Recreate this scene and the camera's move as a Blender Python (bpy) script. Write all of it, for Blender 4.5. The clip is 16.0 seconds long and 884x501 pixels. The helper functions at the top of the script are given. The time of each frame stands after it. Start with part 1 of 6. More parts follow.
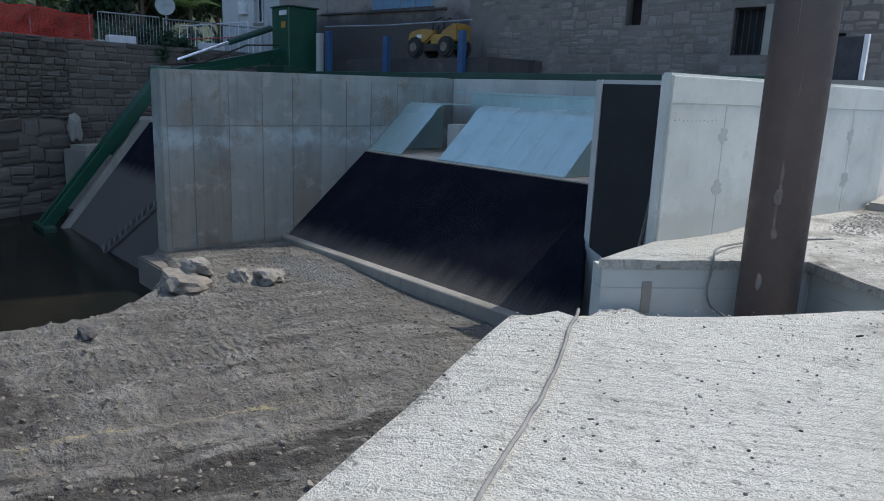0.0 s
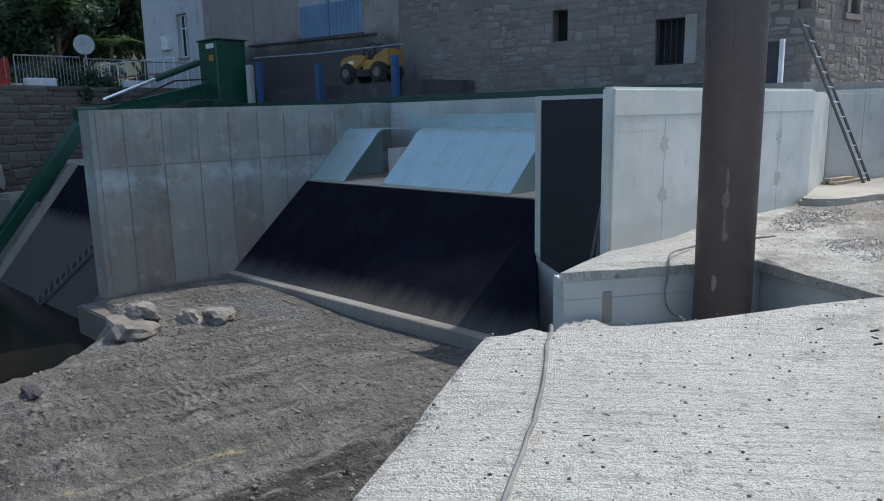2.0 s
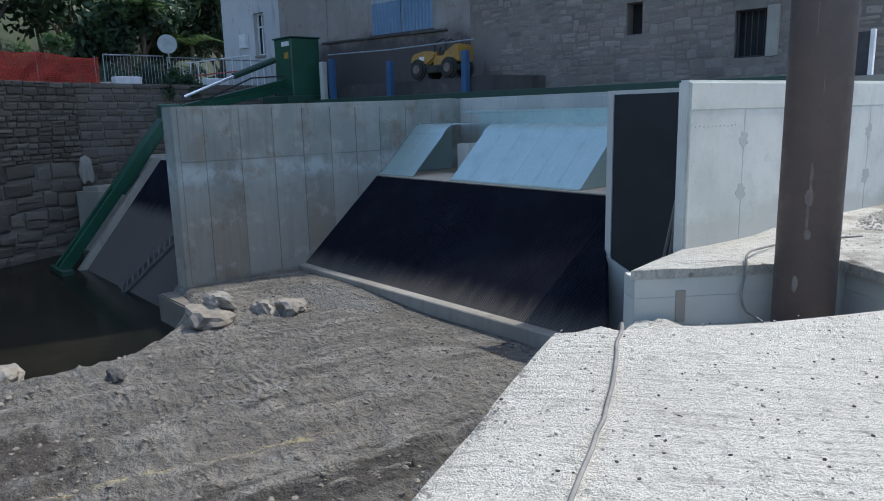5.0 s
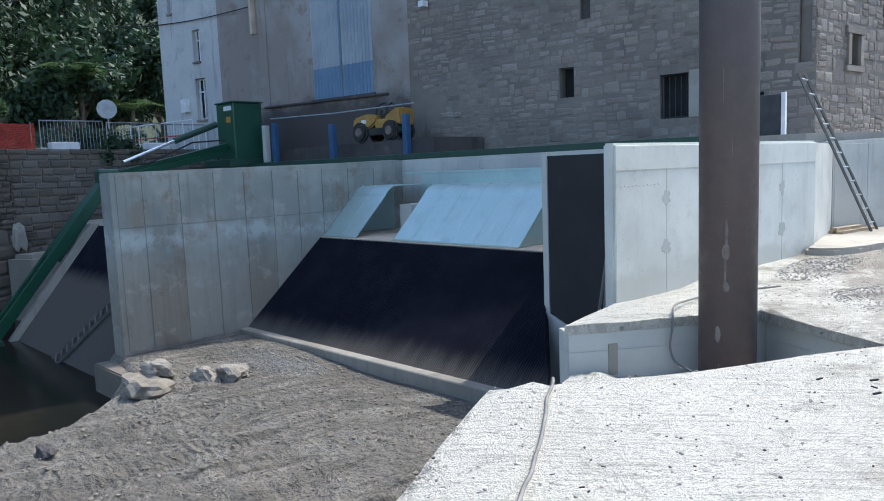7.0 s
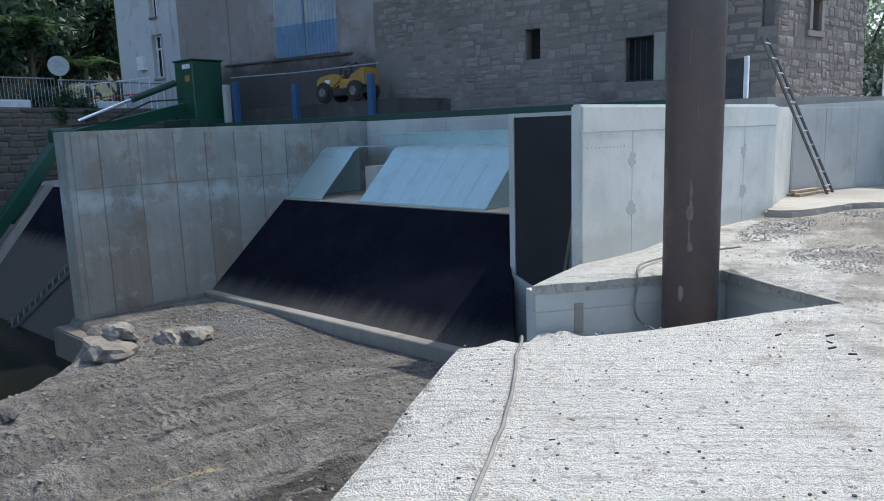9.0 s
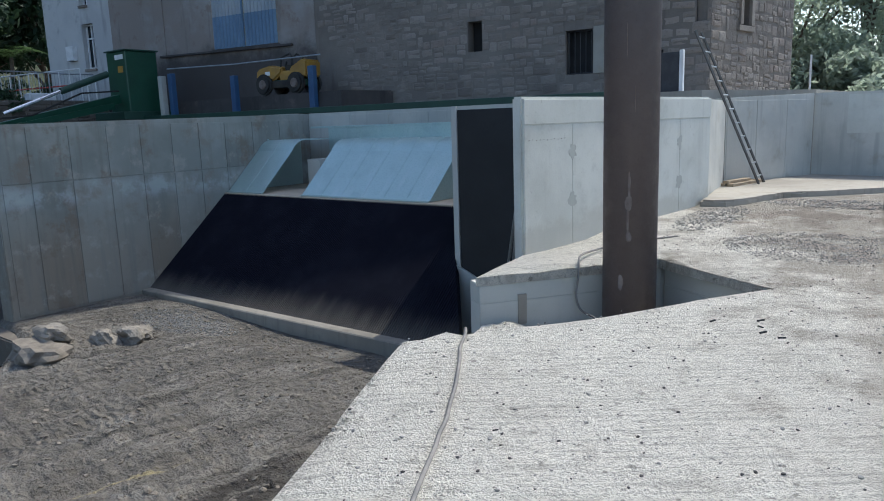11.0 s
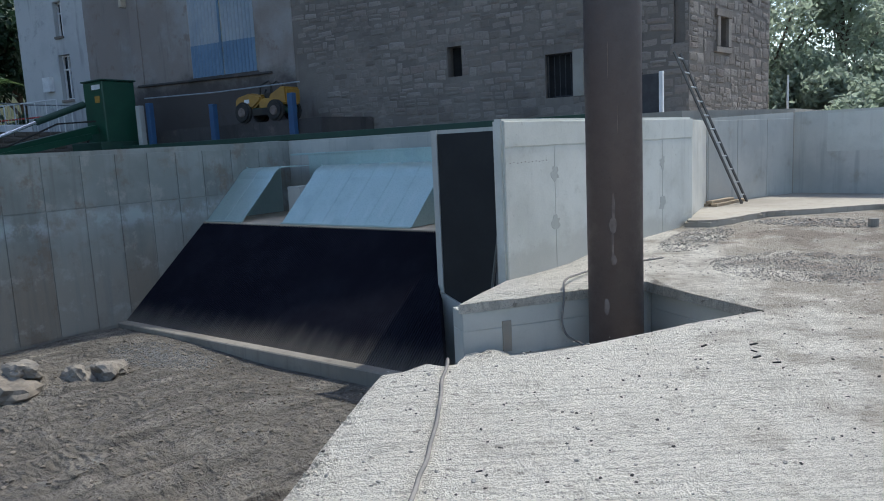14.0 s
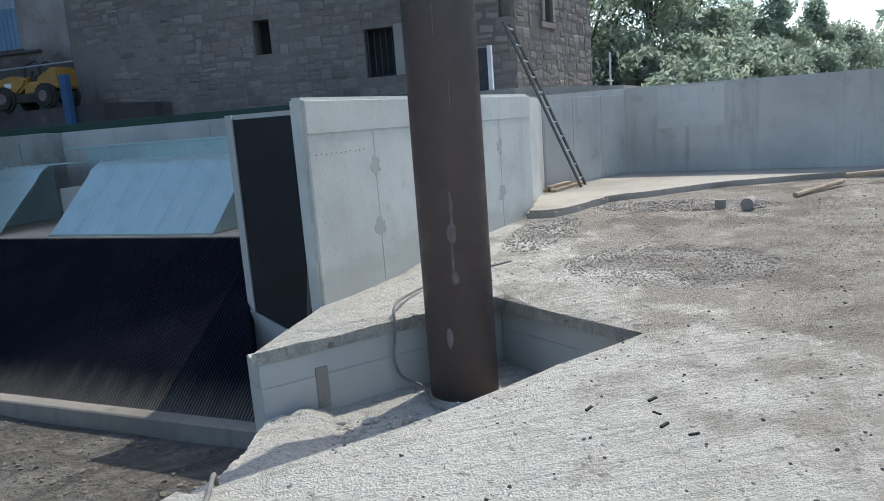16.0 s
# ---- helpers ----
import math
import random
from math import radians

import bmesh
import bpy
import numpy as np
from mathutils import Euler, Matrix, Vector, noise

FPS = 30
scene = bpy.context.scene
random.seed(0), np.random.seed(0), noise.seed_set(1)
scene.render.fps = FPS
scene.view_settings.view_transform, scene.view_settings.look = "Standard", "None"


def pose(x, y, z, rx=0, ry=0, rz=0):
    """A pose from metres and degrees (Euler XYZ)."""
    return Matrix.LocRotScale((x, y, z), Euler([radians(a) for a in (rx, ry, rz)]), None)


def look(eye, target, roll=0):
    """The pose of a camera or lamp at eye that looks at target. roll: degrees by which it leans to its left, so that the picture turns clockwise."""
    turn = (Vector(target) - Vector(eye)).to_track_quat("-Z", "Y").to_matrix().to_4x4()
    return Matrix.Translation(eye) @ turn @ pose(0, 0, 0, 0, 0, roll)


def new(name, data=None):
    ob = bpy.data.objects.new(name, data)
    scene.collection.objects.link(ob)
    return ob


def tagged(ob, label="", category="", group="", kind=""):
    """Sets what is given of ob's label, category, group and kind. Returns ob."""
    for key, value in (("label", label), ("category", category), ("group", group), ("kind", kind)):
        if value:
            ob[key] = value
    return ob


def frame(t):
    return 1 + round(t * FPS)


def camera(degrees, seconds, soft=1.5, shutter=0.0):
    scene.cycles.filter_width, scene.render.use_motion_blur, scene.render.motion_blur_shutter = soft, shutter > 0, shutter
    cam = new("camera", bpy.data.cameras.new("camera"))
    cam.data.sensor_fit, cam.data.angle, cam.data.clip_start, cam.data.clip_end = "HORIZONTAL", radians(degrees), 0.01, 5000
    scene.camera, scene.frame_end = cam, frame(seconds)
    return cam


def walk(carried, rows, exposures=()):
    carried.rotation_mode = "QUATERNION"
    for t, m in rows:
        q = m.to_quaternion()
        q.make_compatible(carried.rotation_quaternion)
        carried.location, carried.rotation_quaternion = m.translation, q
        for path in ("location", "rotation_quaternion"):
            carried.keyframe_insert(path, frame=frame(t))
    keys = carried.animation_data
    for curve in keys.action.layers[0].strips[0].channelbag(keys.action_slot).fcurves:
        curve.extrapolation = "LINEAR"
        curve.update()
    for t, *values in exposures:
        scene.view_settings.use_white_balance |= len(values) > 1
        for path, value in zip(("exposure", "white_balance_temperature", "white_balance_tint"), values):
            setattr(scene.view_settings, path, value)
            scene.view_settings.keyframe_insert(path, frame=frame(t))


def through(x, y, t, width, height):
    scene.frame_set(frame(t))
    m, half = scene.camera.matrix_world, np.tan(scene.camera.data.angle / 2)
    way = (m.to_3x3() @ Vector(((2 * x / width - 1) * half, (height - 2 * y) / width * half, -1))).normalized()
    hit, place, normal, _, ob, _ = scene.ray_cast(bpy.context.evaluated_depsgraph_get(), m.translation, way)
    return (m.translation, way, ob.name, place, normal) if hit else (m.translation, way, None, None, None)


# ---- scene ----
# ---------- camera ----------
cam = camera(63.7, 16.0, soft=1.0)
PATH = [
    (0, (0.571, 0.263, 1.514), (-0.892, 1.557, 1.083), 2.2),
    (0.5, (0.452, 0.193, 1.526), (-0.841, 1.665, 1.119), -0.9),
    (1, (0.437, 0.157, 1.554), (-0.835, 1.663, 1.214), -1.5),
    (1.5, (0.433, 0.152, 1.557), (-0.871, 1.629, 1.212), -2.3),
    (2, (0.417, 0.122, 1.553), (-0.939, 1.543, 1.18), -1.2),
    (2.5, (0.413, 0.098, 1.536), (-0.98, 1.473, 1.126), -0.6),
    (3, (0.374, 0.063, 1.523), (-1.098, 1.336, 1.061), -0.1),
    (3.5, (0.366, 0.075, 1.525), (-1.126, 1.322, 1.055), 0.2),
    (4, (0.358, 0.074, 1.532), (-1.103, 1.373, 1.109), -1.3),
    (4.2, (0.352, 0.074, 1.536), (-1.1, 1.384, 1.116), -1.2),
    (6.3, (0.58, 0.173, 1.573), (-0.966, 1.413, 1.307), -1.3),
    (6.4, (0.59, 0.16, 1.594), (-0.914, 1.455, 1.344), -1.0),
    (6.5, (0.603, 0.126, 1.602), (-0.879, 1.448, 1.366), -1.9),
    (7, (0.598, 0.085, 1.594), (-0.803, 1.495, 1.37), -2.2),
    (7.5, (0.574, 0.093, 1.577), (-0.758, 1.556, 1.29), -1.7),
    (8, (0.568, 0.089, 1.575), (-0.755, 1.562, 1.297), -1.8),
    (8.5, (0.578, 0.047, 1.569), (-0.774, 1.485, 1.249), -2.3),
    (9, (0.566, 0.05, 1.566), (-0.754, 1.516, 1.237), -1.8),
    (9.2, (0.574, 0.053, 1.551), (-0.726, 1.532, 1.2), -1.9),
    (11.3, (0.579, 0.084, 1.573), (-0.592, 1.668, 1.228), -1.6),
    (11.5, (0.584, 0.089, 1.584), (-0.56, 1.698, 1.265), -1.2),
    (12, (0.589, 0.066, 1.58), (-0.497, 1.723, 1.305), -1.2),
    (12.5, (0.585, 0.064, 1.578), (-0.542, 1.689, 1.284), -1.1),
    (13, (0.577, 0.075, 1.579), (-0.576, 1.685, 1.303), -1.4),
    (13.5, (0.561, 0.117, 1.571), (-0.603, 1.72, 1.297), -1.9),
    (14, (0.475, 0.279, 1.539), (-0.697, 1.874, 1.253), -2.8),
    (14.5, (0.314, 0.609, 1.533), (-0.837, 2.217, 1.236), -1.6),
    (15, (0.058, 0.963, 1.525), (-0.969, 2.65, 1.215), -4.4),
    (15.5, (-0.106, 1.457, 1.527), (-1.029, 3.211, 1.265), -4.8),
    (16, (-0.268, 1.986, 1.534), (-1.043, 3.795, 1.178), -4.3),
]
EXPOSURES = [(t, e + 0.15, 5830 if t < 10 else 5980, 6) for t, e in ((0.0, 0.5), (3.0, 0.45), (4.2, 0.5), (6.4, 1.1), (7.0, 1.1), (7.6, 0.93), (8.3, 0.85), (9.2, 0.75), (11.4, 0.5), (12.5, 0.45), (14.5, 0.45), (16.0, 0.5))]
walk(cam, [(t, look(eye, target, roll)) for t, eye, target, roll in PATH], EXPOSURES)

# ---------- sky and sun ----------
SUN_AZ, SUN_EL = radians(15), radians(57)  # from +y towards +x
SUN = Vector((math.sin(SUN_AZ) * math.cos(SUN_EL), math.cos(SUN_AZ) * math.cos(SUN_EL), math.sin(SUN_EL)))
world = bpy.data.worlds.new("world")
scene.world = world
world.use_nodes = True
wn = world.node_tree.nodes
sky = wn.new("ShaderNodeTexSky")
sky.sky_type, sky.sun_disc = "NISHITA", False
sky.sun_elevation, sky.sun_rotation = math.asin(SUN.z), math.atan2(SUN.x, SUN.y)
sky.air_density, sky.dust_density = 1.0, 2.0
wn["Background"].inputs["Strength"].default_value = 0.15
world.node_tree.links.new(sky.outputs[0], wn["Background"].inputs["Color"])
sun = new("sun", bpy.data.lights.new("sun", "SUN"))
sun.data.energy, sun.data.angle, sun.data.color = 2.5, radians(0.6), (1.0, 0.93, 0.82)
sun.matrix_world = look(SUN * 60, (0, 0, 0))

# ---------- materials ----------
rng = random.Random(7)


class Nodes:
    """A small wrapper to build one principled material."""

    def __init__(self, name, rough=0.8, metal=0.0):
        self.m = bpy.data.materials.new(name)
        self.m.use_nodes = True
        self.t = self.m.node_tree
        self.p = self.t.nodes["Principled BSDF"]
        self.p.inputs["Roughness"].default_value = rough
        self.p.inputs["Metallic"].default_value = metal
        self.co = self.t.nodes.new("ShaderNodeNewGeometry").outputs["Position"]

    def link(self, a, b):
        self.t.links.new(a, b)

    def mapped(self, scale, turn=0.0):
        n = self.t.nodes.new("ShaderNodeMapping")
        n.inputs["Scale"].default_value = scale
        n.inputs["Rotation"].default_value = (0, 0, turn)
        self.link(self.co, n.inputs["Vector"])
        return n.outputs[0]

    def turned(self, angle, scale):
        """Turned about z first, then stretched along the turned axes."""
        a = self.t.nodes.new("ShaderNodeMapping")
        a.inputs["Rotation"].default_value = (0, 0, angle)
        self.link(self.co, a.inputs["Vector"])
        b = self.t.nodes.new("ShaderNodeMapping")
        b.inputs["Scale"].default_value = scale
        self.link(a.outputs[0], b.inputs["Vector"])
        return b.outputs[0]

    def noise(self, scale, detail=4.0, rough=0.6, vec=None):
        n = self.t.nodes.new("ShaderNodeTexNoise")
        n.inputs["Scale"].default_value, n.inputs["Detail"].default_value = scale, detail
        n.inputs["Roughness"].default_value = rough
        self.link(vec or self.co, n.inputs["Vector"])
        return n.outputs["Fac"]

    def voronoi(self, scale, vec=None):
        n = self.t.nodes.new("ShaderNodeTexVoronoi")
        n.inputs["Scale"].default_value = scale
        self.link(vec or self.co, n.inputs["Vector"])
        return n.outputs["Distance"]

    def ramp(self, fac, lo, hi, a=0.0, b=1.0):
        n = self.t.nodes.new("ShaderNodeMapRange")
        n.inputs["From Min"].default_value, n.inputs["From Max"].default_value = lo, hi
        n.inputs["To Min"].default_value, n.inputs["To Max"].default_value = a, b
        n.interpolation_type = "SMOOTHSTEP"
        self.link(fac, n.inputs["Value"])
        return n.outputs["Result"]

    def mix(self, fac, a, b):
        n = self.t.nodes.new("ShaderNodeMix")
        n.data_type = "RGBA"
        for sock, v in ((n.inputs[0], fac), (n.inputs[6], a), (n.inputs[7], b)):
            if isinstance(v, (int, float)):
                sock.default_value = v
            elif isinstance(v, tuple):
                sock.default_value = (*v, 1)
            else:
                self.link(v, sock)
        return n.outputs[2]

    def math(self, op, a, b):
        n = self.t.nodes.new("ShaderNodeMath")
        n.operation = op
        for sock, v in ((n.inputs[0], a), (n.inputs[1], b)):
            if isinstance(v, (int, float)):
                sock.default_value = v
            else:
                self.link(v, sock)
        return n.outputs[0]

    def axis(self, which):
        n = self.t.nodes.new("ShaderNodeSeparateXYZ")
        self.link(self.co, n.inputs[0])
        return n.outputs[which]

    def rand(self):
        return self.t.nodes.new("ShaderNodeObjectInfo").outputs["Random"]

    def island(self):
        return self.t.nodes.new("ShaderNodeNewGeometry").outputs["Random Per Island"]

    def done(self, colour, bump=None, strength=0.3, dist=0.01, rough=None):
        if isinstance(colour, tuple):
            self.p.inputs["Base Color"].default_value = (*colour, 1)
        else:
            self.link(colour, self.p.inputs["Base Color"])
        if bump is not None:
            b = self.t.nodes.new("ShaderNodeBump")
            b.inputs["Strength"].default_value, b.inputs["Distance"].default_value = strength, dist
            self.link(bump, b.inputs["Height"])
            self.link(b.outputs[0], self.p.inputs["Normal"])
        if rough is not None:
            self.link(rough, self.p.inputs["Roughness"])
        return self.m


def mat_plain(name, c1, c2, scale, rough=0.7, metal=0.0, bump=0.2, dist=0.004):
    n = Nodes(name, rough, metal)
    big, fine = n.noise(scale), n.noise(scale * 9, 5)
    c = n.mix(n.ramp(big, 0.35, 0.65), c1, c2)
    c = n.mix(n.ramp(fine, 0.5, 0.8, 0.0, 0.35), c, tuple(v * 0.6 for v in c1))
    return n.done(c, fine, bump, dist)


def mat_concrete(name, light, dark, brown=(0.30, 0.26, 0.2), stain=0.5, streak=0.5):
    n = Nodes(name, 0.85)
    big, mid, fine = n.noise(0.55, 5), n.noise(2.6, 6), n.noise(45, 4)
    run = n.noise(3.0, 4, 0.6, n.mapped((2.2, 2.2, 0.16)))
    c = n.mix(n.ramp(big, 0.38, 0.66), light, dark)
    c = n.mix(n.ramp(run, 0.52, 0.75, 0.0, streak), c, tuple(v * 0.7 for v in dark))
    c = n.mix(n.ramp(mid, 0.55, 0.75, 0.0, stain), c, brown)
    c = n.mix(n.ramp(fine, 0.45, 0.7, 0.0, 0.25), c, tuple(v * 0.75 for v in light))
    c = n.mix(n.ramp(n.rand(), 0, 1, 0.0, 0.22), c, dark)
    return n.done(c, n.math("ADD", fine, n.math("MULTIPLY", mid, 2.0)), 0.35, 0.004)


def mat_intake_wall():
    """Board-marked wall: blotched grey, chalky below the joint, silty brown below the old water line."""
    n = Nodes("silty_panel_concrete", 0.85)
    big, mid, fine = n.noise(0.6, 5), n.noise(1.9, 7, 0.7), n.noise(40, 4)
    run = n.noise(3.0, 4, 0.6, n.mapped((2.2, 2.2, 0.14)))
    z = n.axis(2)
    edge = n.math("ADD", z, n.math("MULTIPLY", n.math("SUBTRACT", big, 0.5), 1.6))
    c = n.mix(n.ramp(big, 0.35, 0.65), (0.29, 0.302, 0.275), (0.18, 0.19, 0.172))
    c = n.mix(n.ramp(edge, -1.2, 0.5, 0.85, 0.0), c, (0.215, 0.175, 0.128))
    c = n.mix(n.ramp(run, 0.48, 0.72, 0.0, 0.6), c, (0.15, 0.143, 0.125))
    c = n.mix(n.ramp(mid, 0.54, 0.66, 0.0, 0.65), c, (0.33, 0.31, 0.265))
    c = n.mix(n.ramp(n.noise(1.3, 6, 0.7), 0.52, 0.64, 0.0, 0.65), c, (0.165, 0.122, 0.088))
    # chalky bloom in a band under the joint between the two lifts
    band = n.math("ABSOLUTE", n.math("SUBTRACT", n.math("ADD", z, n.math("MULTIPLY", big, 0.5)), 0.62), 0.0)
    c = n.mix(n.math("MULTIPLY", n.ramp(band, 0.05, 0.34, 0.6, 0.0), n.ramp(n.noise(2.2, 5, 0.65), 0.42, 0.6)), c, (0.40, 0.45, 0.46))
    c = n.mix(n.ramp(n.rand(), 0, 1, 0.0, 0.3), c, (0.34, 0.36, 0.34))
    return n.done(c, n.math("ADD", fine, n.math("MULTIPLY", mid, 2.0)), 0.35, 0.006)


def mat_slab():
    """Raked concrete yard: cream, pitted and crumbly, with brown earth trodden in away from the edge."""
    n = Nodes("raked_slab_concrete", 0.9)
    big, mid, fine, grit = n.noise(0.35, 5), n.noise(1.7, 7, 0.65), n.noise(22, 6, 0.7), n.noise(80, 3)
    rake = n.noise(5.0, 4, 0.55, n.turned(radians(-36), (0.35, 5.5, 1)))
    c = n.mix(n.ramp(big, 0.35, 0.65), (0.83, 0.775, 0.67), (0.73, 0.68, 0.585))
    c = n.mix(n.ramp(fine, 0.48, 0.68, 0.0, 0.45), c, (0.34, 0.305, 0.25))
    c = n.mix(n.ramp(grit, 0.54, 0.64, 0.0, 0.55), c, (0.28, 0.25, 0.21))
    c = n.mix(n.ramp(n.voronoi(34), 0.10, 0.22, 0.45, 0.0), c, (0.27, 0.24, 0.20))
    c = n.mix(n.ramp(rake, 0.52, 0.64, 0.0, 0.4), c, (0.34, 0.305, 0.25))
    far = n.math("ADD", n.math("ADD", n.math("MULTIPLY", n.axis(1), 0.085), n.math("MULTIPLY", n.axis(0), 0.13)), 0.05)
    far = n.math("MINIMUM", far, 0.80)
    dirt = n.math("ADD", far, n.math("MULTIPLY", mid, 1.5))
    c = n.mix(n.ramp(dirt, 1.15, 1.5, 0.0, 0.75), c, (0.30, 0.25, 0.19))
    c = n.mix(n.ramp(n.math("ADD", n.math("MULTIPLY", far, 0.5), n.noise(1.1, 6, 0.7)), 0.85, 0.98, 0.0, 0.7), c, (0.20, 0.16, 0.122))
    c = n.mix(n.math("MULTIPLY", n.ramp(n.noise(0.75, 7, 0.68), 0.52, 0.66, 0.0, 0.75), n.ramp(far, 0.3, 0.65, 0.1, 1.0)), c, (0.30, 0.245, 0.19))
    c = n.mix(n.ramp(n.noise(14, 2, 0.4), 0.66, 0.72, 0.0, 0.6), c, (0.17, 0.145, 0.115))
    c = n.mix(n.ramp(n.noise(4.5, 5, 0.65), 0.54, 0.68, 0.0, 0.35), c, (0.38, 0.33, 0.26))
    h = n.math("ADD", n.math("MULTIPLY", fine, 1.8), n.math("ADD", n.math("MULTIPLY", rake, 0.8), n.math("MULTIPLY", grit, 1.2)))
    return n.done(c, h, 1.0, 0.036)


def mat_dirt():
    """Dry silt, driven over by machines: streaks, tyre lugs, damp churned strips."""
    n = Nodes("basin_silt", 0.95)
    x, y = n.axis(0), n.axis(1)
    big, mid, fine, grit = n.noise(0.3, 6), n.noise(1.6, 7, 0.68), n.noise(6, 5, 0.62), n.noise(45, 4, 0.7)
    track = n.noise(2.2, 6, 0.65, n.turned(radians(12), (2.4, 0.3, 1)))
    c = n.mix(n.ramp(big, 0.35, 0.65), (0.225, 0.20, 0.166), (0.155, 0.138, 0.116))
    c = n.mix(n.ramp(mid, 0.46, 0.68, 0.0, 0.6), c, (0.375, 0.34, 0.285))
    c = n.mix(n.ramp(track, 0.50, 0.62, 0.0, 0.75), c, (0.115, 0.10, 0.082))
    c = n.mix(n.ramp(track, 0.30, 0.42, 0.7, 0.0), c, (0.37, 0.33, 0.27))
    c = n.mix(n.ramp(fine, 0.52, 0.72, 0.0, 0.6), c, (0.125, 0.105, 0.083))
    c = n.mix(n.ramp(n.noise(2.6, 4), 0.6, 0.72, 0.0, 0.4), c, (0.28, 0.28, 0.265))
    # damp churned strip along the yard edge
    off = n.math("ADD", n.math("SUBTRACT", x, n.math("MULTIPLY", y, 0.22)), 6.15)
    off = n.math("ABSOLUTE", n.math("ADD", off, n.math("MULTIPLY", n.math("SUBTRACT", track, 0.5), 2.6)), 0.0)
    c = n.mix(n.math("MULTIPLY", n.ramp(off, 0.2, 0.62, 0.85, 0.0), n.ramp(y, 4.4, 6.2, 1.0, 0.0)), c, (0.05, 0.041, 0.032))
    # damp patch near the shore
    sx, sy = n.math("ADD", x, 8.3), n.math("ADD", y, -1.35)
    rad = n.math("ADD", n.math("ADD", n.math("MULTIPLY", n.math("MULTIPLY", sx, sx), 0.5), n.math("MULTIPLY", sy, sy)), n.math("MULTIPLY", n.math("SUBTRACT", mid, 0.5), 2.4))
    c = n.mix(n.ramp(rad, 0.1, 0.6, 0.85, 0.0), c, (0.055, 0.042, 0.031))
    # yellow sandy streak
    st = n.math("ABSOLUTE", n.math("ADD", n.math("SUBTRACT", x, n.math("MULTIPLY", y, 0.17)), n.math("ADD", 7.27, n.math("MULTIPLY", n.math("SUBTRACT", mid, 0.5), 0.7))), 0.0)
    c = n.mix(n.math("MULTIPLY", n.math("MULTIPLY", n.ramp(st, 0.02, 0.17, 0.85, 0.0), n.ramp(fine, 0.42, 0.55)), n.ramp(y, 3.8, 4.8, 1.0, 0.0)), c, (0.46, 0.38, 0.20))
    wet = n.math("ADD", n.axis(2), n.math("MULTIPLY", mid, 0.25))
    c = n.mix(n.ramp(wet, -2.75, -2.55, 0.8, 0.0), c, (0.07, 0.06, 0.046))
    # tyre lugs pressed across the driving direction
    ph = n.math("ADD", n.math("MULTIPLY", y, 46.0), n.math("MULTIPLY", n.math("ABSOLUTE", n.math("SINE", n.math("MULTIPLY", x, 5.2), 0.0), 0.0), 5.0))
    lug = n.math("SINE", n.math("ADD", ph, n.math("MULTIPLY", mid, 9.0)), 0.0)
    lane = n.math("MULTIPLY", n.ramp(n.noise(0.9, 3, 0.5, n.turned(radians(12), (1.6, 0.25, 1))), 0.5, 0.6), n.ramp(n.noise(2.3, 3), 0.42, 0.58))
    h = n.math("ADD", n.math("MULTIPLY", fine, 2.6), n.math("ADD", n.math("MULTIPLY", mid, 1.5), n.math("MULTIPLY", grit, 0.4)))
    h = n.math("ADD", h, n.math("MULTIPLY", n.math("MULTIPLY", lug, lane), 0.22))
    return n.done(c, h, 1.0, 0.14)


def mat_stone(name, tints, dirt=(0.10, 0.09, 0.08)):
    n = Nodes(name, 0.92)
    r = n.math("FRACT", n.math("ADD", n.rand(), n.math("MULTIPLY", n.island(), 7.31)), 0.0)
    ramp = n.t.nodes.new("ShaderNodeValToRGB")
    els = ramp.color_ramp.elements
    els[0].position, els[0].color = 0.0, (*tints[0], 1)
    els[1].position, els[1].color = 1.0, (*tints[-1], 1)
    for i, t in enumerate(tints[1:-1], 1):
        els.new(i / (len(tints) - 1)).color = (*t, 1)
    n.link(r, ramp.inputs[0])
    big, fine = n.noise(0.8, 5), n.noise(14, 6, 0.7)
    c = n.mix(n.ramp(fine, 0.5, 0.75, 0.0, 0.6), ramp.outputs[0], dirt)
    c = n.mix(n.ramp(big, 0.5, 0.75, 0.0, 0.35), c, dirt)
    c = n.mix(n.ramp(n.noise(0.22, 5, 0.65), 0.46, 0.66, 0.0, 0.6), c, dirt)
    return n.done(c, fine, 0.8, 0.03)


def mat_plaster(name, c1, c2, c3, dark_foot=False):
    n = Nodes(name, 0.9)
    big, mid, fine = n.noise(0.28, 6, 0.65), n.noise(1.3, 7, 0.7), n.noise(18, 5)
    run = n.noise(1.5, 5, 0.6, n.mapped((1.6, 1.6, 0.2)))
    c = n.mix(n.ramp(big, 0.4, 0.6), c1, c2)
    c = n.mix(n.ramp(mid, 0.54, 0.66, 0.0, 0.7), c, c3)
    c = n.mix(n.ramp(run, 0.55, 0.72, 0.0, 0.5), c, tuple(v * 0.45 for v in c2))
    if dark_foot:
        # much darker below a ragged line at about z 4.3
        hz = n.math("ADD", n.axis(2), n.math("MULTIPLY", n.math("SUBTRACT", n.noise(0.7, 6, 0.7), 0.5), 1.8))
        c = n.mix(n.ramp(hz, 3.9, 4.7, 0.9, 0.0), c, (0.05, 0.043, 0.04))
    return n.done(c, n.math("ADD", fine, mid), 0.5, 0.02)


